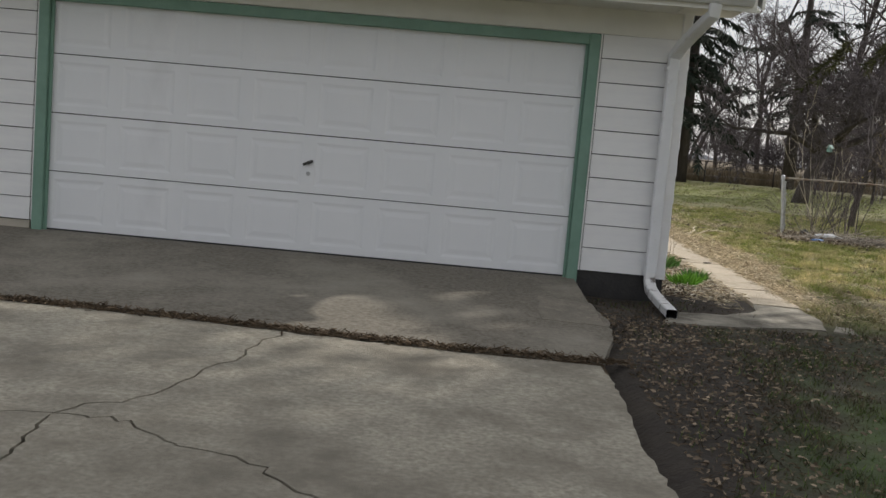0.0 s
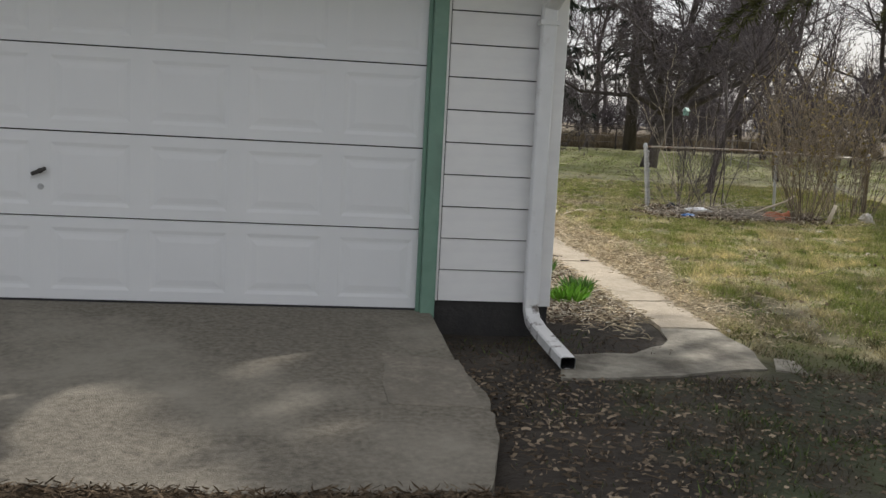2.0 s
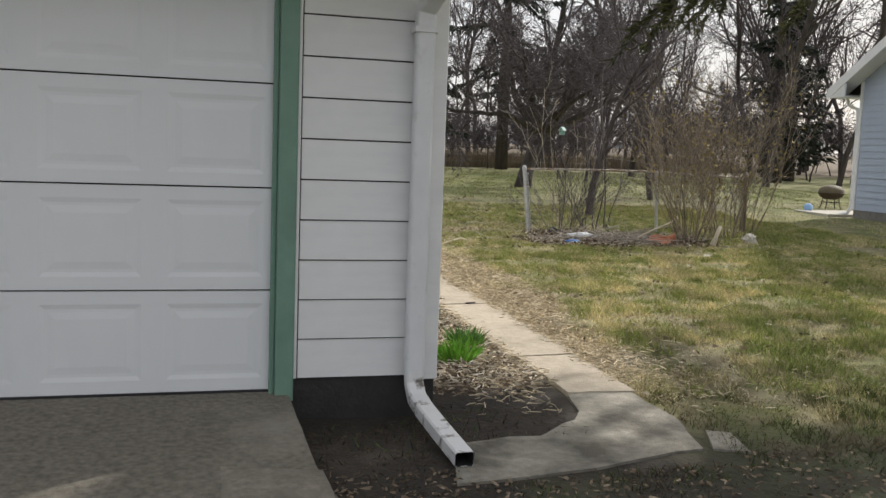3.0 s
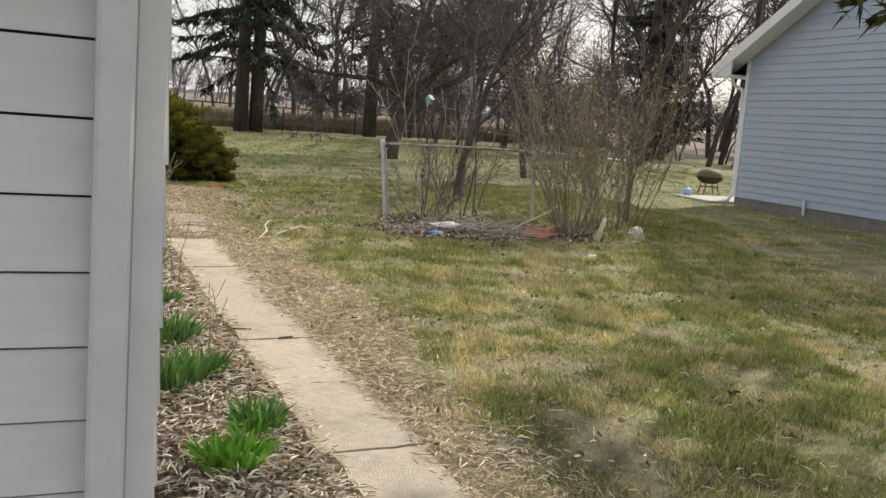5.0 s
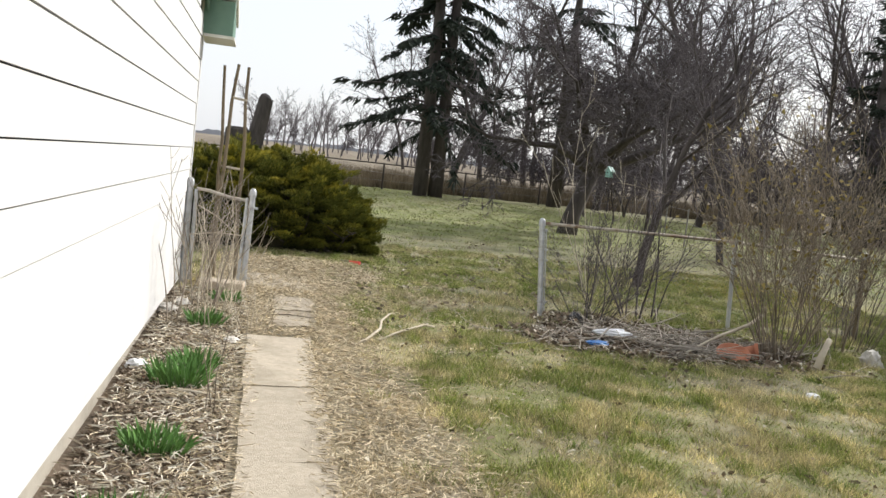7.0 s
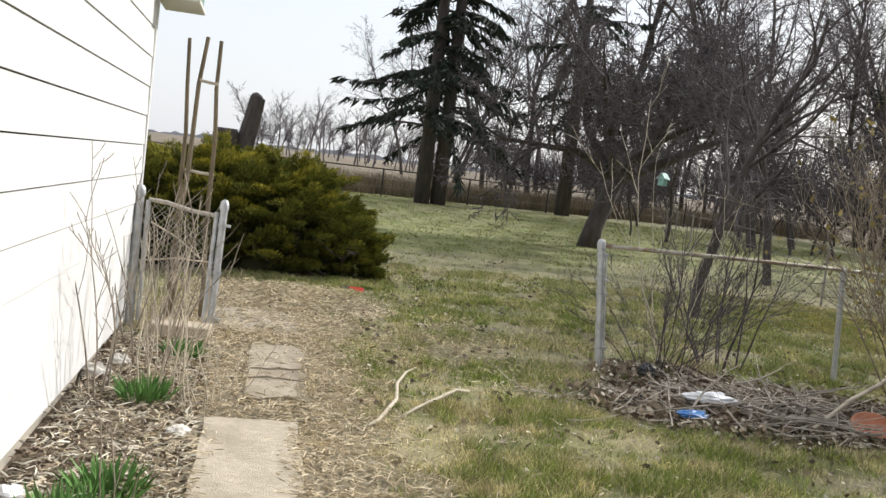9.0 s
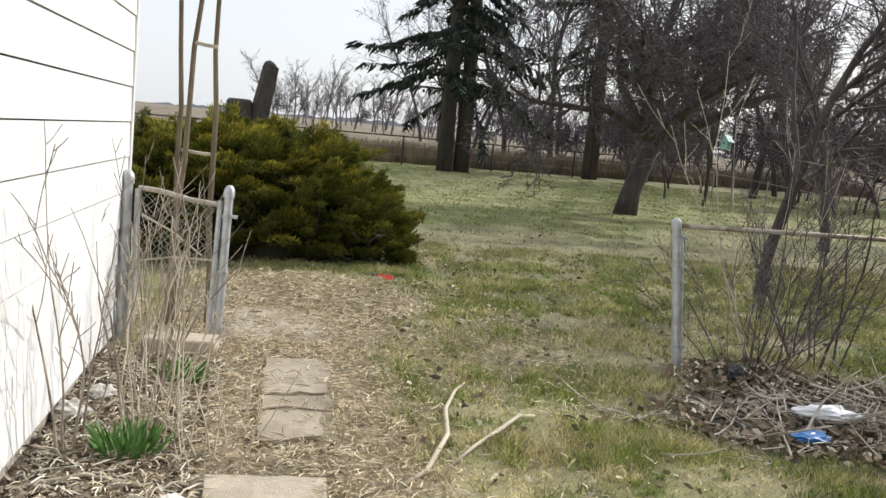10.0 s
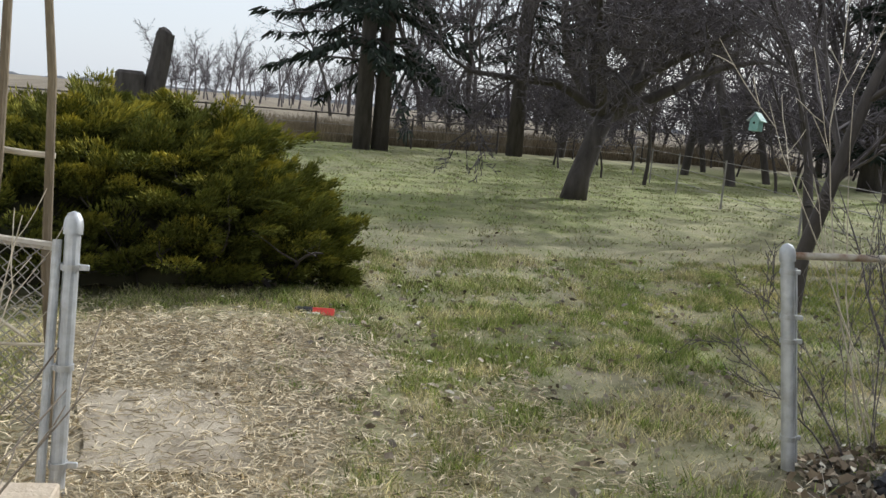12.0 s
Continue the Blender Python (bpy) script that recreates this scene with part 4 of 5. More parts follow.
# ---- juniper bush ----
def juniper():
    r = np.random.default_rng(17)
    t = thing("juniper_bush", "broad spreading golden-green juniper bush", "bush")
    crest_x, crest_z = [-1.2, -0.4, 0.8, 1.6, 2.3, 2.7, 3.1, 3.7, 4.0, 4.25, 4.45], [0.7, 1.38, 1.58, 1.68, 1.86, 1.93, 1.78, 1.62, 1.34, 1.05, 0.8]

    def shell(x, phi, k):
        """A place on the bush: phi runs from the front foot over the crest, k shrinks towards the inside."""
        high = (np.interp(x, crest_x, crest_z) - 0.5) * (1 + 0.07 * math.sin(x * 5.3 + phi * 2.0) + 0.05 * math.sin(x * 11.0 - phi * 5))
        deep = 1.42 * math.sqrt(max(0.06, 1 - (max(x - 2.2, 0) / 2.6) ** 2)) * (1 + 0.08 * math.sin(x * 4.1 + 1.0) + 0.06 * math.sin(phi * 7 + x * 3))
        return np.array([x, 23.15 - deep * k * math.cos(phi), 0.5 + high * k * max(math.sin(phi), 0.0) ** 0.75])

    # closed dark shell stands in for the shade inside the bush
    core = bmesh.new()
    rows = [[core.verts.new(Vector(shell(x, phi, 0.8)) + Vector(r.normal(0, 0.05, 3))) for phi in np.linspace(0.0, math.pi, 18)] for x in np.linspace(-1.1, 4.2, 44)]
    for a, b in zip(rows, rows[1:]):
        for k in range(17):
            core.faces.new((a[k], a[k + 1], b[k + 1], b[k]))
    part("inner_wood", core, JUNDARK, t, "dark shell standing in for the inner shade", smooth=True)
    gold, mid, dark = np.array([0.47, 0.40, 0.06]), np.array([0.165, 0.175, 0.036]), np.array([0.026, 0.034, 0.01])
    base, head, lens, cols = [], [], [], []
    for _ in range(560):
        x = 4.36 - 5.4 * r.random() ** 1.2
        phi = r.uniform(0.06, 2.1)
        c = shell(x, phi, r.uniform(0.84, 1.04)) + np.array([r.normal(0, 0.09), 0, 0])
        e = 0.05
        n = np.cross(shell(x, phi + e, 1.0) - shell(x, phi - e, 1.0), shell(x + e, phi, 1.0) - shell(x - e, phi, 1.0))
        n = unit(n) if n.dot(np.array([0.0, -math.cos(phi), math.sin(phi)])) > 0 else unit(-n)
        # a pad: a puffy spray that reaches outwards and lies nearly level
        out = unit(n * np.array([1, 1, 0.25]) + np.array([0.18, -0.05, 0.14]) + r.normal(0, 0.22, 3))
        wide = unit(np.cross(out, [0, 0, 1]))
        up = np.cross(wide, out)
        long, broad, thick = r.uniform(0.2, 0.38), r.uniform(0.12, 0.22), r.uniform(0.05, 0.09)
        # lower pads get a darker tone, as shade in the colour
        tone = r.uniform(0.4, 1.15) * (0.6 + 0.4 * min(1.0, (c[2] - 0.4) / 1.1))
        m = 720
        u = r.uniform(-0.7, 1.0, m)
        a = r.uniform(0, 6.28, m)
        q = np.sqrt(np.clip(1 - u * u * 0.9, 0.05, 1)) * np.sqrt(r.random(m))
        v, w = q * np.cos(a), q * np.sin(a)
        ripple = 1 + 0.3 * np.sin(v * 9 + _) * np.sin(u * 7)
        p = c + out * (u * long * ripple)[:, None] + wide * (v * broad * ripple)[:, None] + up * (w * thick + 0.05 * u * u)[:, None]
        d = out * (0.7 + 0.3 * u)[:, None] + wide * (v * 0.7)[:, None] + up * (0.35 + 0.5 * w)[:, None] + r.normal(0, 0.2, (m, 3))
        base.append(p)
        head.append(d / np.linalg.norm(d, axis=1, keepdims=True))
        lens.append(r.uniform(0.03, 0.065, m))
        # gold new growth towards the tips; undersides painted dark as shade
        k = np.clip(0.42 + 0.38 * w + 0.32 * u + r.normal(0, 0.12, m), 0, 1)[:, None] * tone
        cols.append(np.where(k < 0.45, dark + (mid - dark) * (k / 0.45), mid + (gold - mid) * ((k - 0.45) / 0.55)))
    base, head, lens, cols = np.concatenate(base), np.concatenate(head), np.concatenate(lens), np.concatenate(cols)
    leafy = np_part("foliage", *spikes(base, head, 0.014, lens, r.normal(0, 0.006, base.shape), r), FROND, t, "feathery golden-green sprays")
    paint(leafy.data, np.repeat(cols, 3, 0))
    rows = []
    for k in range(70):
        a = r.uniform(0, 6.28)
        x, y = r.uniform(0, 4.0), r.uniform(22.2, 23.2)
        grow(r, (x, y, gz(x, y)), (math.cos(a) * 0.9, math.sin(a) * 0.9 - 0.3, 0.5), 1.0, 0.025, 0, (4, 3), (0.05, 0.02, 0), rows)
    np_part("stem_growth", *rods(rows, 4, (0, 1, 2)), BARK, t)["kind"] = "stuff"
    return t


juniper()


# ---- shrubs, canes and brush ----
def cane_shrub(name, seed, x, y, stems, height, flare, label, mat=CANE, kids=(5, 4), leaf=0, base_r=0.25, rad=0.012, whip=0.0):
    r = np.random.default_rng(seed)
    rows, leaves = [], []
    t = thing(name, label, "shrub")
    for _ in range(stems):
        a, q = r.uniform(0, 6.28), base_r * math.sqrt(r.random())
        bx, by = x + q * math.cos(a), y + q * math.sin(a)
        lean = flare * r.uniform(0.2, 1.0)
        L = height * r.uniform(0.65, 1.1) * (1 + (whip if r.random() < 0.2 else 0))
        grow(r, (bx, by, gz(bx, by) - 0.03), (math.cos(a) * lean, math.sin(a) * lean, 1), L, rad * r.uniform(0.6, 1.3), 0, kids, (0.03, 0.10, 0.04), rows, 0.09, (0.28, 0.5), seg=(7, 4, 3), spread=(0.35, 0.8), tip=0.2)
    rows = [(p, q, max(a, 0.0028), max(b, 0.002), lv) for p, q, a, b, lv in rows]
    np_part("cane_growth", *rods(rows, 4, (0,)), mat, t)["kind"] = "stuff"
    np_part("twig_growth", *rods(rows, 3, (1, 2)), mat, t)["kind"] = "stuff"
    if leaf:
        pool = [q for p, q, a, b, lv in rows if lv >= 1 and q[2] > 1.1]
        pick = r.choice(len(pool), min(leaf, len(pool)), replace=False)
        base = np.array([pool[i] for i in pick])
        d = r.normal(0, 1, (len(base), 3)) + [0, 0, -0.4]
        d /= np.linalg.norm(d, axis=1, keepdims=True)
        np_part("foliage", *blades(base, d, 0.03, r.uniform(0.04, 0.075, len(base)), r.normal(0, 0.01, (len(base), 3)), r), BUDLEAF, t, "sparse yellow-brown leaves")
    return t


cane_shrub("fence_shrub", 71, 6.55, 18.15, 24, 1.05, 0.8, "bare twiggy shrub growing through the fence", TWIG, (8, 5), 0, 0.3, 0.0065, 0.7)
cane_shrub("fence_shrub", 75, 7.35, 18.5, 8, 1.9, 0.5, "dark bare shrub behind the fence rail", TWIG, (8, 6), 0, 0.22, 0.012, 0.4)
cane_shrub("tall_whip_shrub", 72, 6.8, 18.4, 5, 2.5, 0.5, "tall pale whips rising over the fence", PALECANE, (4, 2), 0, 0.2, 0.007)
cane_shrub("forsythia_shrub", 73, 8.2, 16.75, 48, 2.05, 0.6, "dense cane shrub with sparse yellowish leaves", CANE, (7, 6), 300, 0.2, 0.0075, 0.25)
cane_shrub("forsythia_shrub", 74, 9.5, 17.7, 40, 2.2, 0.5, "brown cane shrub with sparse yellowish leaves", CANE, (8, 6), 380, 0.4, 0.0075, 0.2)
cane_shrub("dry_stalks", 76, 2.42, 16.4, 14, 0.75, 0.3, "pale dry garden stalks beside the gate", PALECANE, (2,), 0, 0.28, 0.006, 0.3)
cane_shrub("dry_stalks", 77, 2.25, 17.6, 9, 0.9, 0.25, "dead vine stalks climbing the gate", STALK, (3, 2), 0, 0.25, 0.006, 0.3)
cane_shrub("dry_stalks", 78, 2.75, 16.0, 12, 0.6, 0.6, "short dry weeds at the path edge", PALECANE, (3,), 0, 0.15, 0.005)
cane_shrub("dry_stalks", 83, 2.32, 16.75, 6, 1.3, 0.22, "tall grey dead stalks beside the gate", STALK, (3,), 0, 0.2, 0.009, 0.3)
cane_shrub("dry_stalks", 84, 2.12, 16.15, 5, 1.15, 0.35, "thin grey branched stalks by the wall", STALK, (5, 2), 0, 0.12, 0.006, 0.2)
cane_shrub("dead_vine", 85, 2.14, 18.1, 9, 1.05, 0.35, "tangled pale dead vine over the gate", PALECANE, (4,), 0, 0.1, 0.006, 0.2)
cane_shrub("thin_stalk", 79, 2.5, 11.2, 2, 0.75, 0.1, "single thin dry stalk in the bed", CANE, (1,), 0, 0.03, 0.005)
cane_shrub("thin_stalk", 81, 2.56, 13.6, 3, 0.7, 0.2, "thin dry stalks at the path edge", CANE, (1,), 0, 0.05, 0.004)
cane_shrub("post_weeds", 82, 10.25, 18.4, 12, 1.5, 0.4, "bare weeds round the fence end post", TWIG, (4,), 0, 0.2, 0.007)


def brush_pile():
    r = np.random.default_rng(90)
    t = thing("brush_pile", "low pile of cut branches and dead leaves", "brush pile")
    grey = material("weathered_branch", (0.30, 0.262, 0.22), (0.55, 0.50, 0.43), 4, 0.9, 0, island=0.4)

    def settled(rows):
        return [(np.array([p[0], p[1], max(p[2], gz(p[0], p[1]) + 0.006)]), np.array([q[0], q[1], max(q[2], gz(q[0], q[1]) + 0.006)]), a, b, lv) for p, q, a, b, lv in rows]

    rest = []
    for k in range(340):
        thick = k < 30
        x, y = r.normal(7.1, 0.6) if thick else r.normal(6.95, 0.8), r.normal(16.75, 0.3)
        z = gz(x, y) + abs(r.normal(0.01, 0.05)) * math.exp(-((x - 6.9) / 1.3) ** 2) + (0.05 if thick else 0.012)
        a = r.normal(0.35, 0.3) + (math.pi if r.random() < 0.4 else 0) if thick else r.uniform(-0.6, 2.4)
        own = []
        grow(r, (x, y, z), (math.cos(a), math.sin(a), r.normal(0, 0.05)), r.uniform(0.5, 1.0) if thick else r.uniform(0.25, 0.9), r.uniform(0.007, 0.013) if thick else r.uniform(0.003, 0.009), 0, () if thick else (2,), (0, 0), own, 0.1, (0.3, 0.5), seg=(6, 3))
        if thick:
            own = settled(own)
            part("branch", sweep([own[0][0]] + [q[1] for q in own], [own[0][2]] + [q[3] for q in own], 6), grey, t, smooth=True)
        else:
            rest += own
    np_part("branch_tangle", *rods(settled(rest), 4, (0, 1)), grey, t)["kind"] = "stuff"
    return t


brush_pile()


def log(name, pts, radii, label, mat=PALECANE, group=""):
    b = thing(name, label, "branch", group)
    part("stem", sweep(pts, radii, 8), mat, b, smooth=True)
    return b


def on_ground(pts, lift):
    return [(x, y, gz(x, y) + lift + dz) for x, y, dz in pts]


log("cut_limb", on_ground([(6.9, 16.3, 0.04), (7.5, 16.75, 0.16), (8.0, 17.05, 0.26), (8.25, 17.25, 0.34)], 0.02), [0.012, 0.016, 0.018, 0.02], "pale cut limb lying on the brush pile")
log("fallen_stick", on_ground([(3.62, 15.79, 0), (3.75, 15.95, 0.01), (3.93, 16.4, 0.02), (4.0, 16.85, 0.02), (4.12, 17.2, 0.03), (4.25, 17.5, 0.0)], 0.016), [0.011, 0.014, 0.013, 0.012, 0.009, 0.005], "bleached curved stick lying on straw", group="bleached sticks on the lawn")
log("fallen_stick", on_ground([(3.88, 16.03, 0), (4.05, 16.25, 0.02), (4.25, 16.5, 0.03), (4.4, 16.72, 0.03), (4.52, 16.82, 0)], 0.015), [0.006, 0.01, 0.012, 0.012, 0.009], "bleached curved stick lying on grass", group="bleached sticks on the lawn")
log("twig_on_path", on_ground([(2.85, 16.72, 0), (3.1, 16.8, 0.01), (3.35, 16.78, 0.0)], 0.022), [0.006, 0.007, 0.004], "thin dark twig across the path", CANE)
log("twig_on_path", on_ground([(2.98, 11.62, 0), (3.08, 11.66, 0.0)], 0.034), [0.008, 0.006], "short dark twig on the path", BARK)
log("twig_on_path", on_ground([(2.72, 11.9, 0), (2.85, 11.88, 0.0)], 0.034), [0.006, 0.004], "thin dark twig on the path edge", BARK)
log("fallen_stick", on_ground([(3.6, 10.35, 0), (3.8, 10.2, 0.01), (3.95, 10.05, 0)], 0.01), [0.009, 0.009, 0.005], "short brown stick on the straw", CANE)
log("fallen_stick", on_ground([(5.35, 11.3, 0), (5.6, 11.45, 0.02), (5.75, 11.65, 0)], 0.015), [0.006, 0.008, 0.005], "thin stick in the grass", CANE)
log("fallen_stick", on_ground([(2.05, 13.9, 0), (2.4, 13.98, 0.01), (2.7, 13.9, 0)], 0.02), [0.01, 0.012, 0.008], "dry stalk lying on the mulch", PALECANE)
log("fallen_stick", on_ground([(1.98, 15.6, 0), (2.25, 15.75, 0.01), (2.5, 15.7, 0)], 0.02), [0.012, 0.012, 0.008], "dry stalk lying on the mulch", PALECANE)
log("cut_stump", on_ground([(8.32, 16.25, 0), (8.4, 16.3, 0.18), (8.5, 16.36, 0.34)], -0.02), [0.045, 0.035, 0.028], "short grey cut stub beside the cane shrub")

# ---- fence, gate and trellis ----
def post(name, base, top, r, parent, label=""):
    b, t = Vector(base), Vector(top)
    p = part(name, sweep([b, b + (t - b) * 0.5, t], r, 14), GALV, parent, label, smooth=False)
    d = (t - b).normalized()
    cap = lathe([(r * 1.2, -0.05), (r * 1.22, -0.015), (r * 1.1, 0.012), (r * 0.7, 0.034), (0.001, 0.042)], 14)
    c = part("cap", cap, GALV, p, "domed post cap", smooth=True)
    c.matrix_local = Matrix.Translation(t) @ d.to_track_quat("Z", "Y").to_matrix().to_4x4()
    return p


def band(at, r, parent, side=(1, 0, 0)):
    b = part("band", lathe([(r, -0.012), (r + 0.005, -0.012), (r + 0.005, 0.012), (r, 0.012)], 14), GALV, parent)
    b.matrix_local = Matrix.Translation(at)
    lug = box(r, -0.008, -0.012, r + 0.04, 0.008, 0.012, 0.003)
    g = part("lug", lug, GALV, b)
    g.matrix_local = Matrix.Rotation(math.atan2(side[1], side[0]), 4, "Z")
    return b


def chain_link(x0, x1, y0, y1, low, high, r, step=0.052, wire=0.0016, sag=0.0):
    """Woven diamonds: each wire zigzags from bottom to top beside the next one."""
    n = int(math.hypot(x1 - x0, y1 - y0) / step)
    P0, P1 = [], []
    for i in range(n):
        z0l, z0h = low(i / n), high(i / n)
        m = int((z0h - z0l) / step)
        for j in range(m):
            pts = []
            for jj in (j, j + 1):
                f = (i + (0.5 if (jj + 0) % 2 else -0.5)) / n
                f = min(max(f, 0), 1)
                k = sag * math.sin(i * 1.3 + jj * 0.9) * math.sin(jj * 0.4 + i * 0.3)
                pts.append((x0 + (x1 - x0) * f + k, y0 + (y1 - y0) * f + k * 0.6, z0l + (z0h - z0l) * jj / m))
            P0.append(pts[0])
            P1.append(pts[1])
            # the neighbouring wire, mirrored, so that the two weave diamonds
            mir = [(2 * (x0 + (x1 - x0) * i / n) - q[0] + (x1 - x0) / n * 0.0, q[1] + 0.002, q[2]) for q in pts]
            P0.append(mir[0])
            P1.append(mir[1])
    return segments(P0, P1, np.full(len(P0), wire), np.full(len(P0), wire), 3)


fence = thing("chain_link_fence", "old leaning chain-link fence with a stained top rail", "fence")
p1 = post("post", (6.03, 18.2, gz(6.03, 18.2) - 0.1), (5.965, 18.37, 1.52), 0.033, fence, "leaning galvanised end post")
for z, s in ((1.42, (1, 0, 0)), (1.2, (1, -0.5, 0)), (1.08, (1, -0.2, 0)), (0.6, (1, 0, 0))):
    f = (z - 0.34) / 1.18
    band((6.03 - 0.065 * f, 18.2 + 0.17 * f, z), 0.034, p1, s)
part("tension_bar", sweep([(6.07, 18.22, 0.48), (6.02, 18.36, 1.44)], 0.008, 6), GALV, fence)
post("post", (8.45, 18.3, gz(8.45, 18.3) - 0.1), (8.43, 18.38, 1.5), 0.026, fence)
post("post", (10.32, 18.5, gz(10.3, 18.5) - 0.1), (10.3, 18.5, 1.52), 0.04, fence, "dark weathered wooden end post").data.materials[0] = POLE
part("top_rail", sweep([(5.99, 18.37, 1.50), (7.2, 18.37, 1.515), (8.43, 18.38, 1.52), (10.28, 18.5, 1.46)], 0.019, 10), RUSTY, fence, "rust-stained top rail", smooth=True)
np_part("chain_link_mesh", *chain_link(6.05, 10.3, 18.3, 18.45, lambda f: 0.5, lambda f: 1.48, 0.0, 0.06, 0.0011, 0.006), WIRE, fence, "thin rusty chain-link wire")

gate = thing("garden_gate", "narrow chain-link gate panel tangled with dead vines", "gate")
gp = post("post", (2.64, 18.08, gz(2.64, 18.08) - 0.1), (2.655, 18.3, 1.50), 0.031, gate, "galvanised gate post")
band((2.652, 18.25, 1.33), 0.032, gp, (1, -0.2, 0))
band((2.648, 18.18, 0.95), 0.032, gp, (-1, -0.2, 0))
band((2.644, 18.12, 0.58), 0.032, gp, (1, -0.2, 0))
part("upright", sweep([(2.585, 18.08, 0.5), (2.6, 18.28, 1.43)], 0.018, 10), GALV, gate, "gate frame upright")
post("post", (2.005, 18.2, gz(2.0, 18.2) - 0.1), (1.99, 18.28, 1.55), 0.036, gate, "galvanised wall-side post")
part("upright", sweep([(2.07, 18.22, 0.5), (2.06, 18.28, 1.47)], 0.02, 10), GALV, gate)
part("top_rail", sweep([(2.06, 18.29, 1.475), (2.2, 18.29, 1.465), (2.4, 18.29, 1.42), (2.6, 18.29, 1.40)], 0.018, 8), RUSTY, gate)
np_part("chain_link_mesh", *chain_link(2.07, 2.58, 18.26, 18.26, lambda f: 0.78 + 0.12 * math.sin(f * 5), lambda f: 1.45 - 0.05 * f, 0.0, 0.047, 0.0026, 0.012), WIRE, gate, "bent chain-link wire")

trellis = thing("pole_trellis", "rustic trellis of three bark poles", "trellis")
for b, t, r in (((2.30, 18.72, 0.4), (2.21, 18.9, 2.86), 0.02), ((2.24, 18.62, 0.4), (2.345, 18.9, 2.89), 0.022), ((2.53, 18.75, 0.4), (2.468, 18.88, 2.87), 0.021)):
    b, t = Vector(b), Vector(t)
    mids = [b + (t - b) * k / 6 + Vector((0.012 * math.sin(k * 2.1 + r * 900), 0, 0)) for k in range(7)]
    part("pole", sweep(mids, [r * (1.12 - 0.05 * k) for k in range(7)], 9), POLE, trellis)
for z, x0, x1 in ((2.5, 2.325, 2.485), (1.72, 2.27, 2.52)):
    part("crossbar", sweep([(x0, 18.84, z + 0.012), ((x0 + x1) / 2, 18.84, z), (x1, 18.83, z - 0.005)], 0.014, 7), PALECANE, trellis)
for x0, z0, x1, z1 in ((2.02, 0.98, 2.62, 1.02), (2.1, 1.3, 2.5, 1.05)):
    part("vine", sweep([(x0, 18.24, z0), ((x0 + x1) / 2, 18.22, (z0 + z1) / 2 + 0.03), (x1, 18.24, z1)], 0.008, 6), PALECANE, trellis)

block = part("concrete_block", box(-0.23, -0.1, 0.0, 0.23, 0.1, 0.11, 0.008), BLOCK)
block.matrix_world = pose(2.43, 17.9, gz(2.43, 17.9) + 0.005, 3, 0, -6)
tagged(block, "tan concrete block lying below the gate", "block")

back_fence = thing("back_fence", "far wire fence along the field", "fence")
bx = [(-8 + 4.0 * k, 44.6 + 1.15 * k) for k in range(9)]
for x, y in bx:
    part("post", sweep([(x, y, gz(x, y) - 0.1), (x, y, gz(x, y) + 1.18)], 0.04, 7), BARK, back_fence)
for (x0, y0), (x1, y1) in zip(bx, bx[1:]):
    for h, rr_ in ((1.14, 0.028), (0.75, 0.008), (0.4, 0.008)):
        part("rail" if h > 1 else "wire", sweep([(x0, y0, gz(x0, y0) + h), (x1, y1, gz(x1, y1) + h)], rr_, 6), BARK if h > 1 else WIRE, back_fence)
side_fence = thing("side_fence", "old wire fence along the shaded wood side", "fence")
sx = [(18.5, 44.0), (17.0, 40.0), (15.6, 36.0), (14.4, 32.0), (13.4, 28.0), (12.4, 24.5), (11.4, 21.4), (10.35, 18.6)]
for x, y in sx[:-1]:
    part("post", sweep([(x, y, gz(x, y) - 0.1), (x, y, gz(x, y) + 1.05)], 0.022, 7), WIRE, side_fence)
for (x0, y0), (x1, y1) in zip(sx, sx[1:]):
    for h in (1.0, 0.65, 0.3):
        part("wire", sweep([(x0, y0, gz(x0, y0) + h), (x1, y1, gz(x1, y1) + h)], 0.007, 5), WIRE, side_fence)

# ---- neighbour's house ----
house = thing("neighbour_house", "blue-grey vinyl-sided house with white trim in shade", "house")
house.matrix_world = pose(15.95, 22.62, gz(15.9, 22.6), 0, 0, -4)
HW, HH, HR = 11.0, 3.25, 6.15  # gable width, eave height, ridge height


def hl(y):
    return HH + (HR - HH) * (1 - abs(y + HW / 2) / (HW / 2))


part("foundation", box(0.03, -HW, -0.3, 11, -0.03, 0.22), GREYBASE, house)
bm = bmesh.new()
ring = [(0, 0.2), (-HW, 0.2), (-HW, HH), (-HW / 2, HR), (0, HH)]
fr = [bm.verts.new((0.03, y, z)) for y, z in ring]
bk = [bm.verts.new((11.0, y, z)) for y, z in ring]
bm.faces.new(fr)
bm.faces.new(bk[::-1])
for k in range(5):
    bm.faces.new((fr[k], fr[(k + 1) % 5], bk[(k + 1) % 5], bk[k]))
wall_h = part("wall", bm, BLUESIDING, house)
zc, k = 0.2, 0
while zc < HR - 0.15:
    cut = max(0.0, (zc + 0.1 - HH) / (HR - HH)) * HW / 2
    b = part("board", prism([(0.03, 0.0), (0.008, 0.0), (0.008, 0.008), (0.026, 0.165), (0.03, 0.165)], -HW + cut + 0.02, -cut - 0.02, "y"), BLUESIDING, wall_h)
    b.location = (0, 0, zc)
    zc += 0.155
part("corner_post", box(-0.01, -0.09, 0.2, 0.06, 0.012, HH, 0.004), WHITETRIM, house)
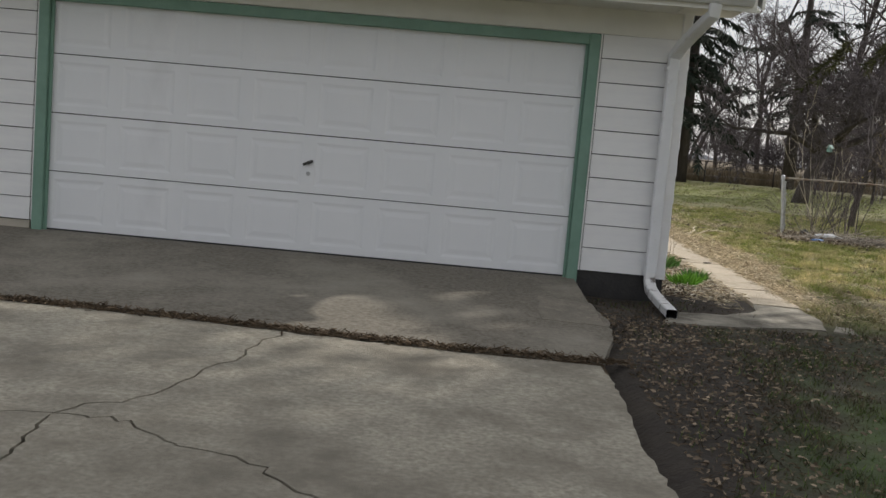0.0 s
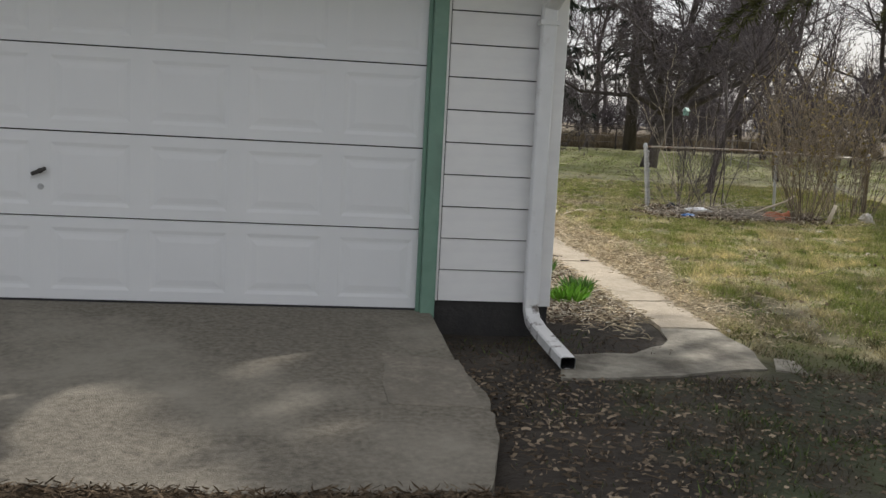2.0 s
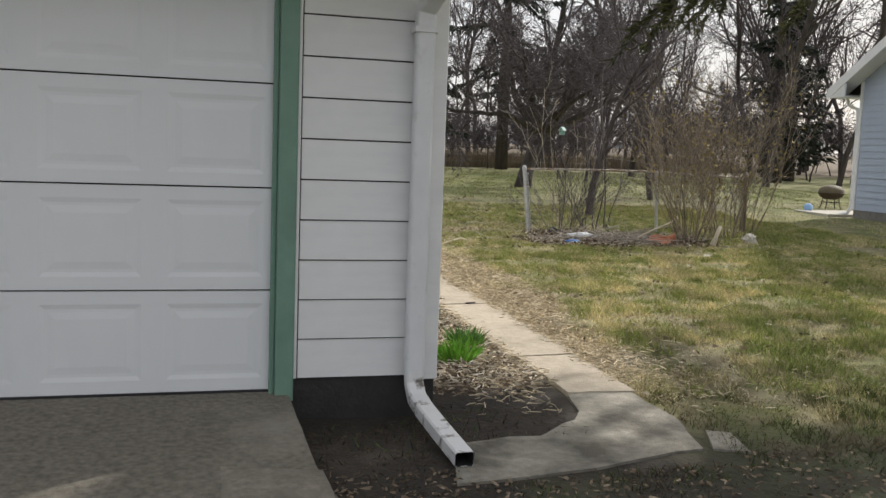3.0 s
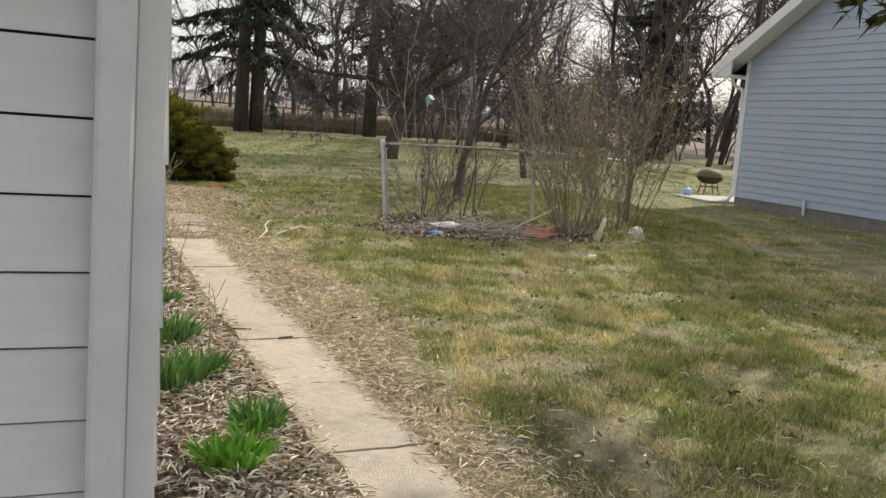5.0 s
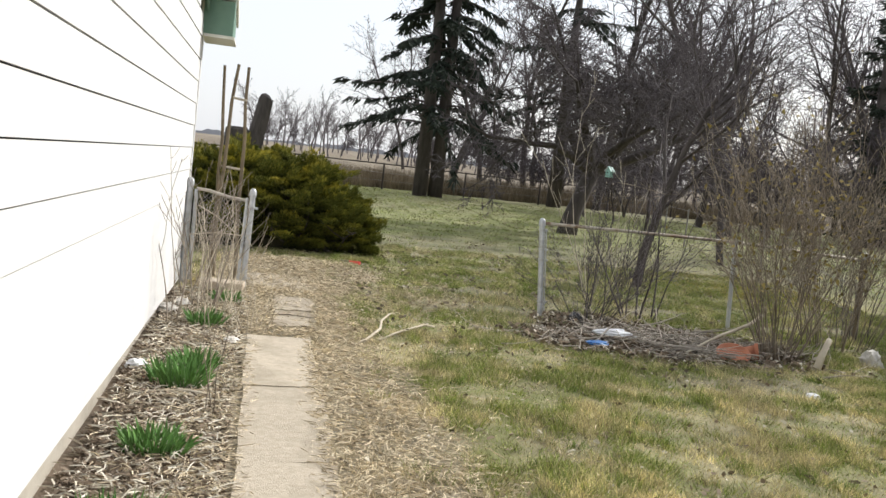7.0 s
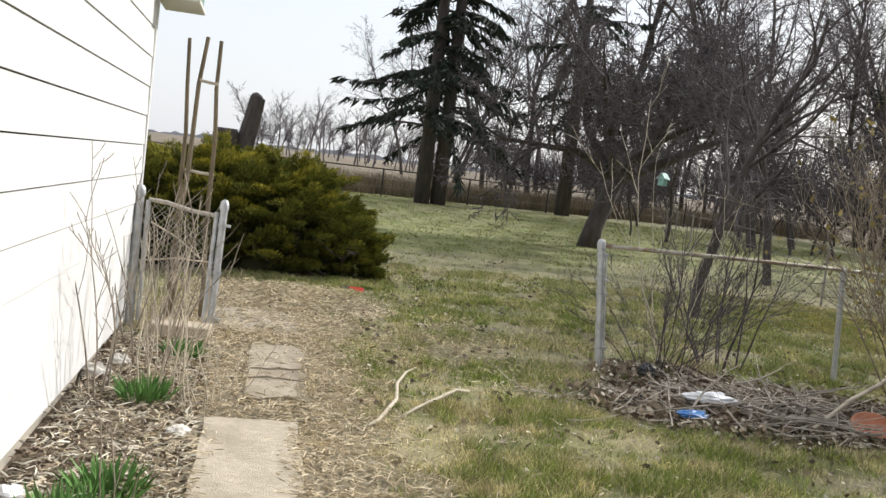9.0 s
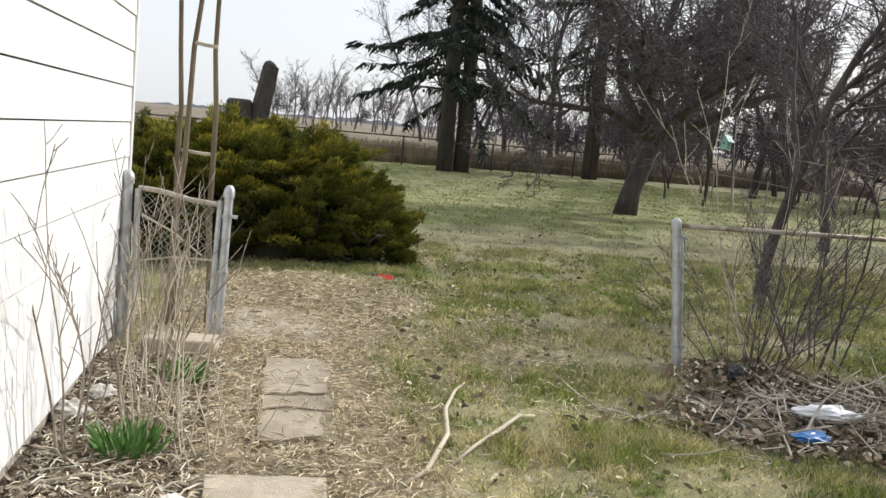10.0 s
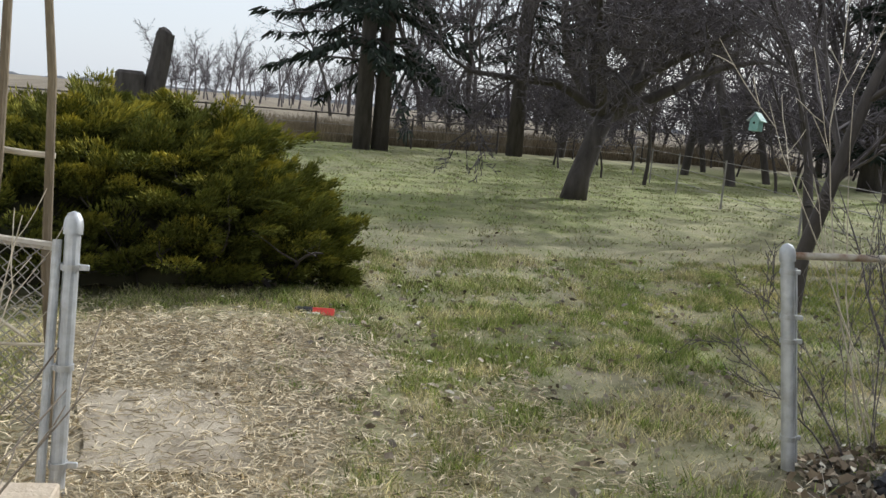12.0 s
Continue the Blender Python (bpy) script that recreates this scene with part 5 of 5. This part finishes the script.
for sgn in (0, 1):
    y_e, y_o = (0.62, 1) if sgn == 0 else (-HW - 0.62, -1)
    sl = (HR - HH) / (HW / 2)
    ze = HH - 0.62 * sl
    prof = [(-HW / 2, HR + 0.2), (y_e, ze + 0.2), (y_e, ze + 0.06), (-HW / 2, HR + 0.06)]
    part("roof_slope", prism(prof, -0.42, 11.4, "x"), SHINGLE, house)
    part("rake_board", prism([(-HW / 2, HR + 0.17), (y_e + 0.03 * y_o, ze + 0.17), (y_e + 0.03 * y_o, ze - 0.08), (-HW / 2, HR - 0.06)], -0.46, -0.422, "x"), WHITETRIM, house, "white rake board")
    part("rake_soffit", prism([(-HW / 2, HR + 0.04), (y_e, ze + 0.04), (y_e, ze - 0.02), (-HW / 2, HR - 0.02)], -0.42, 0.0, "x"), WHITETRIM, house)
    part("eave_soffit", box(-0.42, min(y_e, y_e - 0.62 * y_o), ze - 0.05, 11.4, max(y_e, y_e - 0.62 * y_o), ze - 0.02), WHITETRIM, house)
    part("eave_end", prism([(y_e - 0.62 * y_o, ze - 0.05), (y_e, ze - 0.05), (y_e, ze + 0.05), (y_e - 0.62 * y_o, HH + 0.02)], -0.44, -0.40, "x"), WHITETRIM, house)
    part("gutter", box(-0.44, min(y_e, y_e + 0.11 * y_o), ze - 0.02, 11.4, max(y_e, y_e + 0.11 * y_o), ze + 0.1, 0.01), WHITETRIM, house)
hs = part("downspout", sweep([(0.1, 0.66, 2.88), (0.05, 0.5, 2.72), (0.02, 0.12, 2.6), (0.02, 0.07, 2.4), (0.02, 0.07, 0.25), (-0.03, 0.12, 0.1), (-0.12, 0.3, 0.06)], 0.04, 8), WHITETRIM, house)
part("pipe_stub", sweep([(-0.02, -2.4, 0.05), (-0.03, -2.4, 0.36)], 0.03, 8), WHITETRIM, house)

patio = thing("patio", "pale concrete patio beside the neighbouring house", "patio", kind="structure")
slab("slab", [(15.4, 22.75), (15.6, 24.4), (19.5, 24.6), (19.5, 22.75)], lambda x, y: gz(15.9, 23.5) + 0.05, 0.12, NEWCRETE, patio)

pit = thing("fire_pit", "rusty bowl fire pit with a domed spark screen", "fire pit", at=pose(17.35, 25.2, gz(17.3, 25.2) + 0.02) @ Matrix.Scale(0.8, 4))
part("bowl", lathe([(0.0, 0.30), (0.2, 0.31), (0.36, 0.40), (0.43, 0.52), (0.46, 0.53), (0.43, 0.54), (0.3, 0.44), (0.0, 0.36)], 22), IRON, pit, smooth=True)
part("screen", lathe([(0.43, 0.54), (0.40, 0.64), (0.3, 0.73), (0.15, 0.78), (0.02, 0.8), (0.0, 0.8)], 22), MESHIRON, pit, "domed rusty spark screen", smooth=True)
part("ring", lathe([(0.30, 0.2), (0.32, 0.2), (0.32, 0.22), (0.30, 0.22), (0.30, 0.2)], 20), IRON, pit)
for k in range(4):
    a = k * math.pi / 2 + 0.5
    part("leg", sweep([(0.28 * math.cos(a), 0.28 * math.sin(a), 0.36), (0.3 * math.cos(a), 0.3 * math.sin(a), 0.15), (0.38 * math.cos(a), 0.38 * math.sin(a), -0.02)], 0.018, 6), IRON, pit)
tagged(part("blue_jug", lathe([(0.0, 0.0), (0.1, 0.0), (0.11, 0.06), (0.1, 0.14), (0.03, 0.18), (0.0, 0.18)], 14), material("pale_blue_plastic", (0.25, 0.45, 0.8), (0.35, 0.55, 0.85), 5, 0.4, 0), None, smooth=True), "small blue plastic jug on the patio edge", "jug").matrix_world = pose(15.95, 24.25, gz(15.9, 23.5) + 0.05)

# ---- small things ----
bird = thing("birdhouse", "mint green wooden birdhouse hung in the branches", "birdhouse", at=pose(8.0, 21.75, 2.17, 0, 4, 25) @ Matrix.Scale(0.5, 4))
part("body", prism([(-0.09, 0.0), (0.09, 0.0), (0.09, 0.2), (0.0, 0.3), (-0.09, 0.2)], -0.08, 0.08, "x"), BIRD, bird)
part("roof", prism([(0.13, 0.165), (0.0, 0.315), (0.0, 0.335), (0.145, 0.175)], -0.11, 0.11, "x"), GALV, bird, "pale roof board")
part("roof", prism([(-0.13, 0.165), (0.0, 0.315), (0.0, 0.335), (-0.145, 0.175)], -0.11, 0.11, "x"), BIRD, bird)
part("hole", lathe([(0.0, 0.0), (0.022, 0.0), (0.022, 0.004), (0.0, 0.004)], 12), DARK, bird).matrix_local = pose(-0.082, 0, 0.14, 0, -90, 0)
part("hanger", sweep([(0, 0, 0.33), (0.03, 0, 0.5), (0.12, 0, 0.75)], 0.004, 5), WIRE, bird)


def crumpled(name, seed, x, y, sx, sy, sz, mat, label, category, turn=0.0, lift=0.0):
    r = np.random.default_rng(seed)
    bm = bmesh.new()
    bmesh.ops.create_icosphere(bm, subdivisions=3, radius=1.0)
    for v in bm.verts:
        n = v.co.normalized()
        k = 1 + 0.35 * noise.noise(n * 2.3 + Vector((seed, 0, 0))) + 0.3 * noise.noise(n * 6 + Vector((0, seed, 0)))
        v.co = Vector((n.x * sx * k, n.y * sy * k, max(n.z, -0.35) * sz * k))
    ob = part(name, bm, mat)
    ob.matrix_world = pose(x, y, gz(x, y) + sz * 0.3 + lift, 0, 0, turn)
    return tagged(ob, label, category)


crumpled("plastic_bag", 1, 6.38, 16.82, 0.21, 0.075, 0.05, WHITEBAG, "crumpled white plastic wrapping on the brush", "litter", -12, 0.1)
crumpled("plastic_bag", 2, 6.12, 16.55, 0.13, 0.08, 0.025, BLUEBAG, "torn blue plastic bag on the brush", "litter", 20, 0.05)
crumpled("dark_pot", 3, 6.33, 17.85, 0.08, 0.08, 0.08, BLACKPLASTIC, "dark plastic pot under the fence shrub", "pot", 0, 0.02)
crumpled("stone", 4, 9.3, 16.75, 0.12, 0.1, 0.13, STONE, "pale stone at the edge of the shrubs", "stone", 20)
crumpled("paper_scrap", 5, 7.55, 15.1, 0.06, 0.05, 0.03, WHITEBAG, "white paper scrap in the grass", "litter")
crumpled("paper_scrap", 6, 2.02, 14.5, 0.08, 0.06, 0.05, WHITEBAG, "crumpled white paper by the foundation", "litter")
crumpled("red_scrap", 7, 2.16, 14.35, 0.09, 0.05, 0.025, RED, "red plastic scrap on the mulch", "litter", 15)
crumpled("stone", 8, 2.02, 16.6, 0.09, 0.08, 0.07, STONE, "pale round stone by the wall", "stone", 10)
crumpled("stone", 9, 2.12, 16.9, 0.08, 0.07, 0.06, STONE, "pale round stone by the wall", "stone", 40)
crumpled("stone", 10, 2.62, 15.5, 0.09, 0.06, 0.05, STONE, "pale flat stone beside the dry stalks", "stone", 70)
crumpled("stone", 12, 2.3, 10.75, 0.06, 0.04, 0.04, STONE, "pale stone fragment in the bed", "stone", 30)

pot = thing("clay_pot", "broken terracotta pot lying beside the shrub", "pot", at=pose(7.72, 16.5, gz(7.7, 16.5) + 0.07, 78, 10, 60) @ Matrix.Scale(0.6, 4))
part("wall", lathe([(0.0, -0.16), (0.1, -0.16), (0.14, 0.1), (0.135, 0.1), (0.09, -0.14), (0.0, -0.14)], 22), CLAY, pot, smooth=True)
part("rim", lathe([(0.138, 0.09), (0.165, 0.09), (0.168, 0.15), (0.14, 0.15), (0.138, 0.09)], 22), CLAY, pot)
sauc = part("clay_saucer", lathe([(0.0, 0.0), (0.13, 0.0), (0.17, 0.04), (0.16, 0.04), (0.12, 0.012), (0.0, 0.012)], 22), CLAY)
sauc.matrix_world = pose(7.5, 16.42, gz(7.5, 16.4) + 0.05, 24, -10, 0)
tagged(sauc, "tilted terracotta saucer on the brush", "saucer")

tool = thing("red_toy", "red and black plastic piece lying under the juniper", "litter", at=pose(4.1, 21.38, gz(4.1, 21.4) + 0.01, 0, 0, -12) @ Matrix.Scale(0.75, 4))
part("shell", prism([(-0.09, 0.0), (0.09, 0.0), (0.05, 0.045), (-0.03, 0.06)], -0.02, 0.2, "x"), RED, tool)
part("frame", box(-0.2, -0.06, 0.0, -0.01, 0.06, 0.05, 0.012), BLACKPLASTIC, tool, "black plastic frame")
part("foot", box(-0.12, -0.11, 0.0, 0.06, -0.07, 0.02, 0.005), WHITEBAG, tool, "pale grey foot")


def leaf_tuft(name, seed, x, y, spread, count, h, label, mat=TUFT, width=0.018):
    r = np.random.default_rng(seed)
    a, q = r.uniform(0, 6.28, count), spread * np.sqrt(r.random(count))
    bx_, by_ = x + q * np.cos(a), y + q * np.sin(a)
    base = np.stack([bx_, by_, ground_z(bx_, by_) - 0.01], 1)
    d = np.stack([np.cos(a) * q / spread * 0.42 + r.normal(0, 0.16, count), np.sin(a) * q / spread * 0.42 + r.normal(0, 0.16, count), np.ones(count)], 1)
    d /= np.linalg.norm(d, axis=1, keepdims=True)
    bend = np.stack([d[:, 0] * 0.05, d[:, 1] * 0.05, -np.abs(r.normal(0, 0.012, count))], 1)
    t = thing(name, label, "plant", "daffodil clumps in the bed" if mat is TUFT else "")
    np_part("foliage", *blades(base, d, width, h * r.uniform(0.6, 1.1, count), bend, r), mat, t)
    return t


for k, (x, y, s, n, h) in enumerate(((2.2, 10.85, 0.23, 230, 0.27), (2.42, 10.98, 0.12, 70, 0.22), (2.29, 11.72, 0.2, 190, 0.25), (2.32, 12.92, 0.2, 190, 0.18), (2.33, 14.2, 0.22, 220, 0.22), (2.4, 14.62, 0.17, 130, 0.2), (2.53, 10.12, 0.15, 130, 0.18), (2.37, 16.1, 0.16, 110, 0.22), (2.5, 17.25, 0.14, 110, 0.2))):
    leaf_tuft("daffodil_clump", 100 + k, x, y, s * 0.8, n, h * 0.85, "clump of fresh green daffodil leaves")
leaf_tuft("lily_clump", 120, 2.33, 9.65, 0.14, 170, 0.15, "bright yellow-green clump of lily leaves", LILY, 0.024)
leaf_tuft("lily_clump", 121, 2.5, 10.02, 0.1, 70, 0.13, "bright yellow-green clump of lily leaves", LILY, 0.02)


# ---- grass, straw, mulch and litter ----
def scatter(n, x0, x1, y0, y1, keep, r):
    x, y = r.uniform(x0, x1, n), r.uniform(y0, y1, n)
    k = r.random(n) < keep(x, y)
    x, y = x[k], y[k]
    solid = ((x < 1.14) & (y < 8.6)) | ((x < 1.9) & (y > 8.4) & (y < 18.6)) | ((x > 2.69) & (x < 3.24) & (y > 8.7) & (y < 15.88)) | ((x > 15.5) & (y < 23) & (y > 13))
    thin = (y * 7.31 + x * 13.7) % 1.0 > 0.14 + 0.3 * (y > 18)
    solid |= thin & (((x > 2.96) & (x < 3.36) & (y > 16.33) & (y < 17.88)) | ((x > 2.64) & (x < 3.38) & (y > 18.34) & (y < 19.42)))
    solid |= (x > 1.75) & (x < 3.2) & (y > 7.45) & (y < 8.8) & ((x > 2.6) | (y < 7.97))
    return x[~solid], y[~solid]


def turf(name, n, area, keep, height, width, label, seed, flat=0.35):
    r = np.random.default_rng(seed)
    x, y = scatter(n, *area, keep, r)
    n = len(x)
    base = np.stack([x, y, ground_z(x, y) - 0.004], 1)
    d = np.stack([r.normal(0, flat, n), r.normal(0, flat, n), np.ones(n)], 1)
    d /= np.linalg.norm(d, axis=1, keepdims=True)
    h = height * r.uniform(0.45, 1.2, n) * (0.45 + 1.0 * fbm(x, y, 6.0, 51))
    lean = np.stack([d[:, 0] * h * 0.5, d[:, 1] * h * 0.5, -h * 0.12], 1)
    V, F = spikes(base, d, width, h, lean, r)
    ob = np_part(name, V, F, BLADE)
    c = turf_colour(x, y)
    straw, earth, mulch, green = zones(x, y)
    mixed = r.random(n)[:, None]
    # front blades are dimmed in colour too, for the shade there
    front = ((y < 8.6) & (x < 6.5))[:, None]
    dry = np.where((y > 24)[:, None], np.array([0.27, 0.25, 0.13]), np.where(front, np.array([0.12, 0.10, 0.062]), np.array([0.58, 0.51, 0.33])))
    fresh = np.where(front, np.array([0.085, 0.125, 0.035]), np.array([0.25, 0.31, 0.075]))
    c = np.where(mixed < 0.36, c * 0.4 + dry * 0.6, np.where(mixed > 1 - 0.5 * green[:, None] * (1 - straw[:, None]), fresh * (0.7 + 0.6 * r.random((n, 1))), c * np.where(y > 24.5, 1.2, 1.55)[:, None]))
    paint(ob.data, np.repeat(c, 3, 0))
    return tagged(ob, label, "grass", kind="stuff")


def lawn(x, y):
    s, e, m, g = zones(x, y)
    clump = 0.25 + 0.75 * step(fbm(x, y, 6.0, 51), 0.35, 0.7)
    return np.clip((1 - 0.8 * s) * (1 - 0.85 * e) * (1 - m) * clump, 0, 1)


turf("grass", 430000, (3.1, 10.5, 8.0, 16.5), lawn, 0.07, 0.0065, "short patchy lawn grass", 201)
turf("grass", 340000, (2.0, 12.5, 16.5, 24.5), lawn, 0.07, 0.008, "short patchy lawn grass", 202)
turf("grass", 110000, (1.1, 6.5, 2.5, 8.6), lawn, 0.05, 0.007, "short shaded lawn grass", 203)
turf("grass", 130000, (1.0, 24.0, 24.5, 50.0), lawn, 0.05, 0.016, "farther lawn grass", 204)
turf("grass", 20000, (10.5, 22.0, 8.0, 24.5), lawn, 0.06, 0.014, "lawn grass beside the house", 205)


def tufts(n, area, label, seed, blades_each=34):
    """Taller green tussocks standing out of the short lawn."""
    r = np.random.default_rng(seed)
    x, y = scatter(n, *area, lambda x, y: lawn(x, y) * zones(x, y)[3], r)
    x, y = np.repeat(x, blades_each), np.repeat(y, blades_each)
    m = len(x)
    size = np.repeat(r.uniform(0.03, 0.1, m // blades_each), blades_each)
    ox, oy = r.normal(0, 1, m) * size * 0.6, r.normal(0, 1, m) * size * 0.6
    base = np.stack([x + ox, y + oy, ground_z(x + ox, y + oy) - 0.004], 1)
    d = np.stack([ox * 3 + r.normal(0, 0.25, m), oy * 3 + r.normal(0, 0.25, m), np.ones(m)], 1)
    d /= np.linalg.norm(d, axis=1, keepdims=True)
    h = r.uniform(0.5, 1.1, m) * (0.05 + size * 0.6)
    ob = np_part("grass_tufts", *spikes(base, d, 0.006, h, np.stack([d[:, 0] * h * 0.5, d[:, 1] * h * 0.5, -h * 0.15], 1), r), BLADE)
    hue = np.repeat(r.random(m // blades_each), blades_each)[:, None]
    paint(ob.data, np.repeat(np.array([0.15, 0.23, 0.05]) * (1 - hue) + np.array([0.33, 0.35, 0.11]) * hue, 3, 0))
    return tagged(ob, label, "grass", kind="stuff")


tufts(3600, (3.6, 10.5, 8.6, 16.5), "green tussocks in the patchy lawn", 206)
tufts(5200, (3.6, 12.0, 16.5, 24.5), "green tussocks in the patchy lawn", 207)


def straws(name, n, area, keep, mat, length, width, label, seed, lift=0.012, tilt=0.25):
    """Thin dry stems lying on the ground, criss-cross."""
    r = np.random.default_rng(seed)
    x, y = scatter(n, *area, keep, r)
    n = len(x)
    base = np.stack([x, y, ground_z(x, y) + r.uniform(0.002, lift, n)], 1)
    a = r.uniform(0, 6.28, n)
    d = np.stack([np.cos(a), np.sin(a), np.abs(r.normal(0, tilt, n))], 1)
    d /= np.linalg.norm(d, axis=1, keepdims=True)
    ob = np_part(name, *blades(base, d, width, length * r.uniform(0.4, 1.3, n), np.stack([r.normal(0, 0.01, n), r.normal(0, 0.01, n), -d[:, 2] * length * 0.5], 1), r), mat)
    return tagged(ob, label, "ground litter", kind="stuff")


straws("straw", 105000, (2.0, 5.2, 8.3, 21.6), lambda x, y: zones(x, y)[0] * 0.9 + 0.04, STRAW, 0.085, 0.006, "matted dry straw beside the path", 210, 0.035, 0.3)
straws("straw", 14000, (3.2, 10.5, 8.5, 24), lambda x, y: 0.35 + 0.65 * zones(x, y)[0], STRAW, 0.06, 0.005, "dry grass stems in the lawn", 211, 0.03)
straws("mulch_chips", 15000, (1.95, 2.76, 8.7, 18.0), lambda x, y: zones(x, y)[2], CHIP, 0.045, 0.016, "brown wood chip mulch", 212, 0.03, 0.4)
straws("mulch_chips", 7000, (1.95, 2.78, 8.7, 18.0), lambda x, y: zones(x, y)[2], PALELEAF, 0.09, 0.008, "bleached dry stems on the mulch", 213, 0.04, 0.3)
straws("leaf_litter", 9000, (1.1, 4.8, 2.8, 7.6), lambda x, y: 0.15 + 0.85 * zones(x, y)[1], LITTER, 0.034, 0.014, "dead leaves and needles on bare soil", 214, 0.02, 0.3)
straws("leaf_litter", 900, (5.6, 7.6, 17.0, 18.8), lambda x, y: zones(x, y)[1], DEADLEAF, 0.06, 0.03, "brown leaves fallen along the fence", 231, 0.02, 0.4)
straws("leaf_litter", 1500, (3.9, 9.0, 15.5, 24.0), lambda x, y: 0.6 + 0 * x, DEADLEAF, 0.06, 0.032, "scattered pale dead leaves on the lawn", 232, 0.05, 0.4)
straws("leaf_litter", 6000, (1.1, 3.6, 3.0, 8.6), lambda x, y: zones(x, y)[1], DEBRIS, 0.05, 0.004, "dry needles on bare soil", 219, 0.012, 0.15)
straws("leaf_litter", 3600, (3.0, 10.5, 8.5, 24), lambda x, y: 0.25 + 0.5 * (fbm(x, y, 0.9, 77) > 0.6), LITTER, 0.05, 0.028, "scattered dead leaves on the lawn", 215, 0.03, 0.5)
straws("leaf_litter", 2000, (3.0, 10.5, 8.5, 24), lambda x, y: 0.4 + 0 * x, PALELEAF, 0.045, 0.024, "scattered bleached leaves on the lawn", 216, 0.03, 0.5)
straws("leaf_litter", 6500, (5.2, 9.4, 15.6, 18.9), lambda x, y: zones(x, y)[1], LITTER, 0.07, 0.04, "dead leaves round the brush pile", 217, 0.05, 0.6)
straws("leaf_litter", 1500, (5.2, 9.4, 15.6, 18.9), lambda x, y: zones(x, y)[1], PALELEAF, 0.06, 0.034, "bleached leaves round the brush pile", 218, 0.05, 0.6)
straws("leaf_litter", 1500, (5, 22, 24, 48), lambda x, y: 0.3 + 0.7 * np.exp(-(((x - 11) / 4) ** 2 + ((y - 31) / 4) ** 2)), LITTER, 0.05, 0.035, "dead leaves under the apple tree", 220, 0.06, 0.6)

# straw that has blown on to the edges of the path
re_ = np.random.default_rng(229)
n = 2600
ey = re_.uniform(8.9, 15.6, n)
ex = np.where(re_.random(n) < 0.65, 3.27 - np.abs(re_.normal(0, 0.06, n)), 2.70 + np.abs(re_.normal(0, 0.05, n)))
ea = re_.uniform(0, 6.28, n)
ed = np.stack([np.cos(ea), np.sin(ea), np.abs(re_.normal(0, 0.08, n))], 1)
ed /= np.linalg.norm(ed, axis=1, keepdims=True)
tagged(np_part("straw", *blades(np.stack([ex, ey, ground_z(ex, ey) + 0.03], 1), ed, 0.005, re_.uniform(0.02, 0.08, n), np.zeros((n, 3)), re_), STRAW), "loose straw on the path edges", "ground litter", kind="stuff")

rj = np.random.default_rng(230)
n = 5200
jx = rj.uniform(-4.6, 1.15, n)
jy = np.interp(jx, [-6, -2.97, -1.4, 0.0, 1.0], [5.93, 5.92, 5.83, 5.69, 5.70]) + rj.normal(0, 0.035, n)
a = rj.uniform(0, 6.28, n)
d = np.stack([np.cos(a), np.sin(a) * 0.6, np.abs(rj.normal(0, 0.25, n))], 1)
d /= np.linalg.norm(d, axis=1, keepdims=True)
jz = np.full(n, 0.29) + np.abs(rj.normal(0, 0.01, n))
tagged(np_part("joint_debris", *blades(np.stack([jx, jy, jz], 1), d, 0.008, rj.uniform(0.02, 0.06, n), rj.normal(0, 0.006, (n, 3)), rj), DEBRIS), "brown needles and debris in the slab joint", "debris", kind="stuff")
fill = part("joint_soil", prism([(5.45, 0.1), (6.1, 0.1), (6.1, 0.262), (5.45, 0.262)], -6, 1.0, "x"), DEBRIS)
tagged(fill, "brown soil under the slab joint", "soil", kind="structure")

# tall dry grass along the back fence and in the field
rf = np.random.default_rng(240)
n = 60000
fx = rf.uniform(-12, 36, n)
fy = 46.6 + 0.2875 * (fx + 8) * 0.95 + np.abs(rf.normal(0, 3.0, n)) - 0.4
base = np.stack([fx, fy, ground_z(fx, fy)], 1)
d = np.stack([rf.normal(0, 0.2, n), rf.normal(0, 0.2, n), np.ones(n)], 1)
d /= np.linalg.norm(d, axis=1, keepdims=True)
tagged(np_part("field_grass", *spikes(base, d, 0.03, rf.uniform(0.35, 1.05, n), rf.normal(0, 0.08, (n, 3)), rf), DRYGRASS), "tall dry grass along the back fence", "grass", kind="stuff")
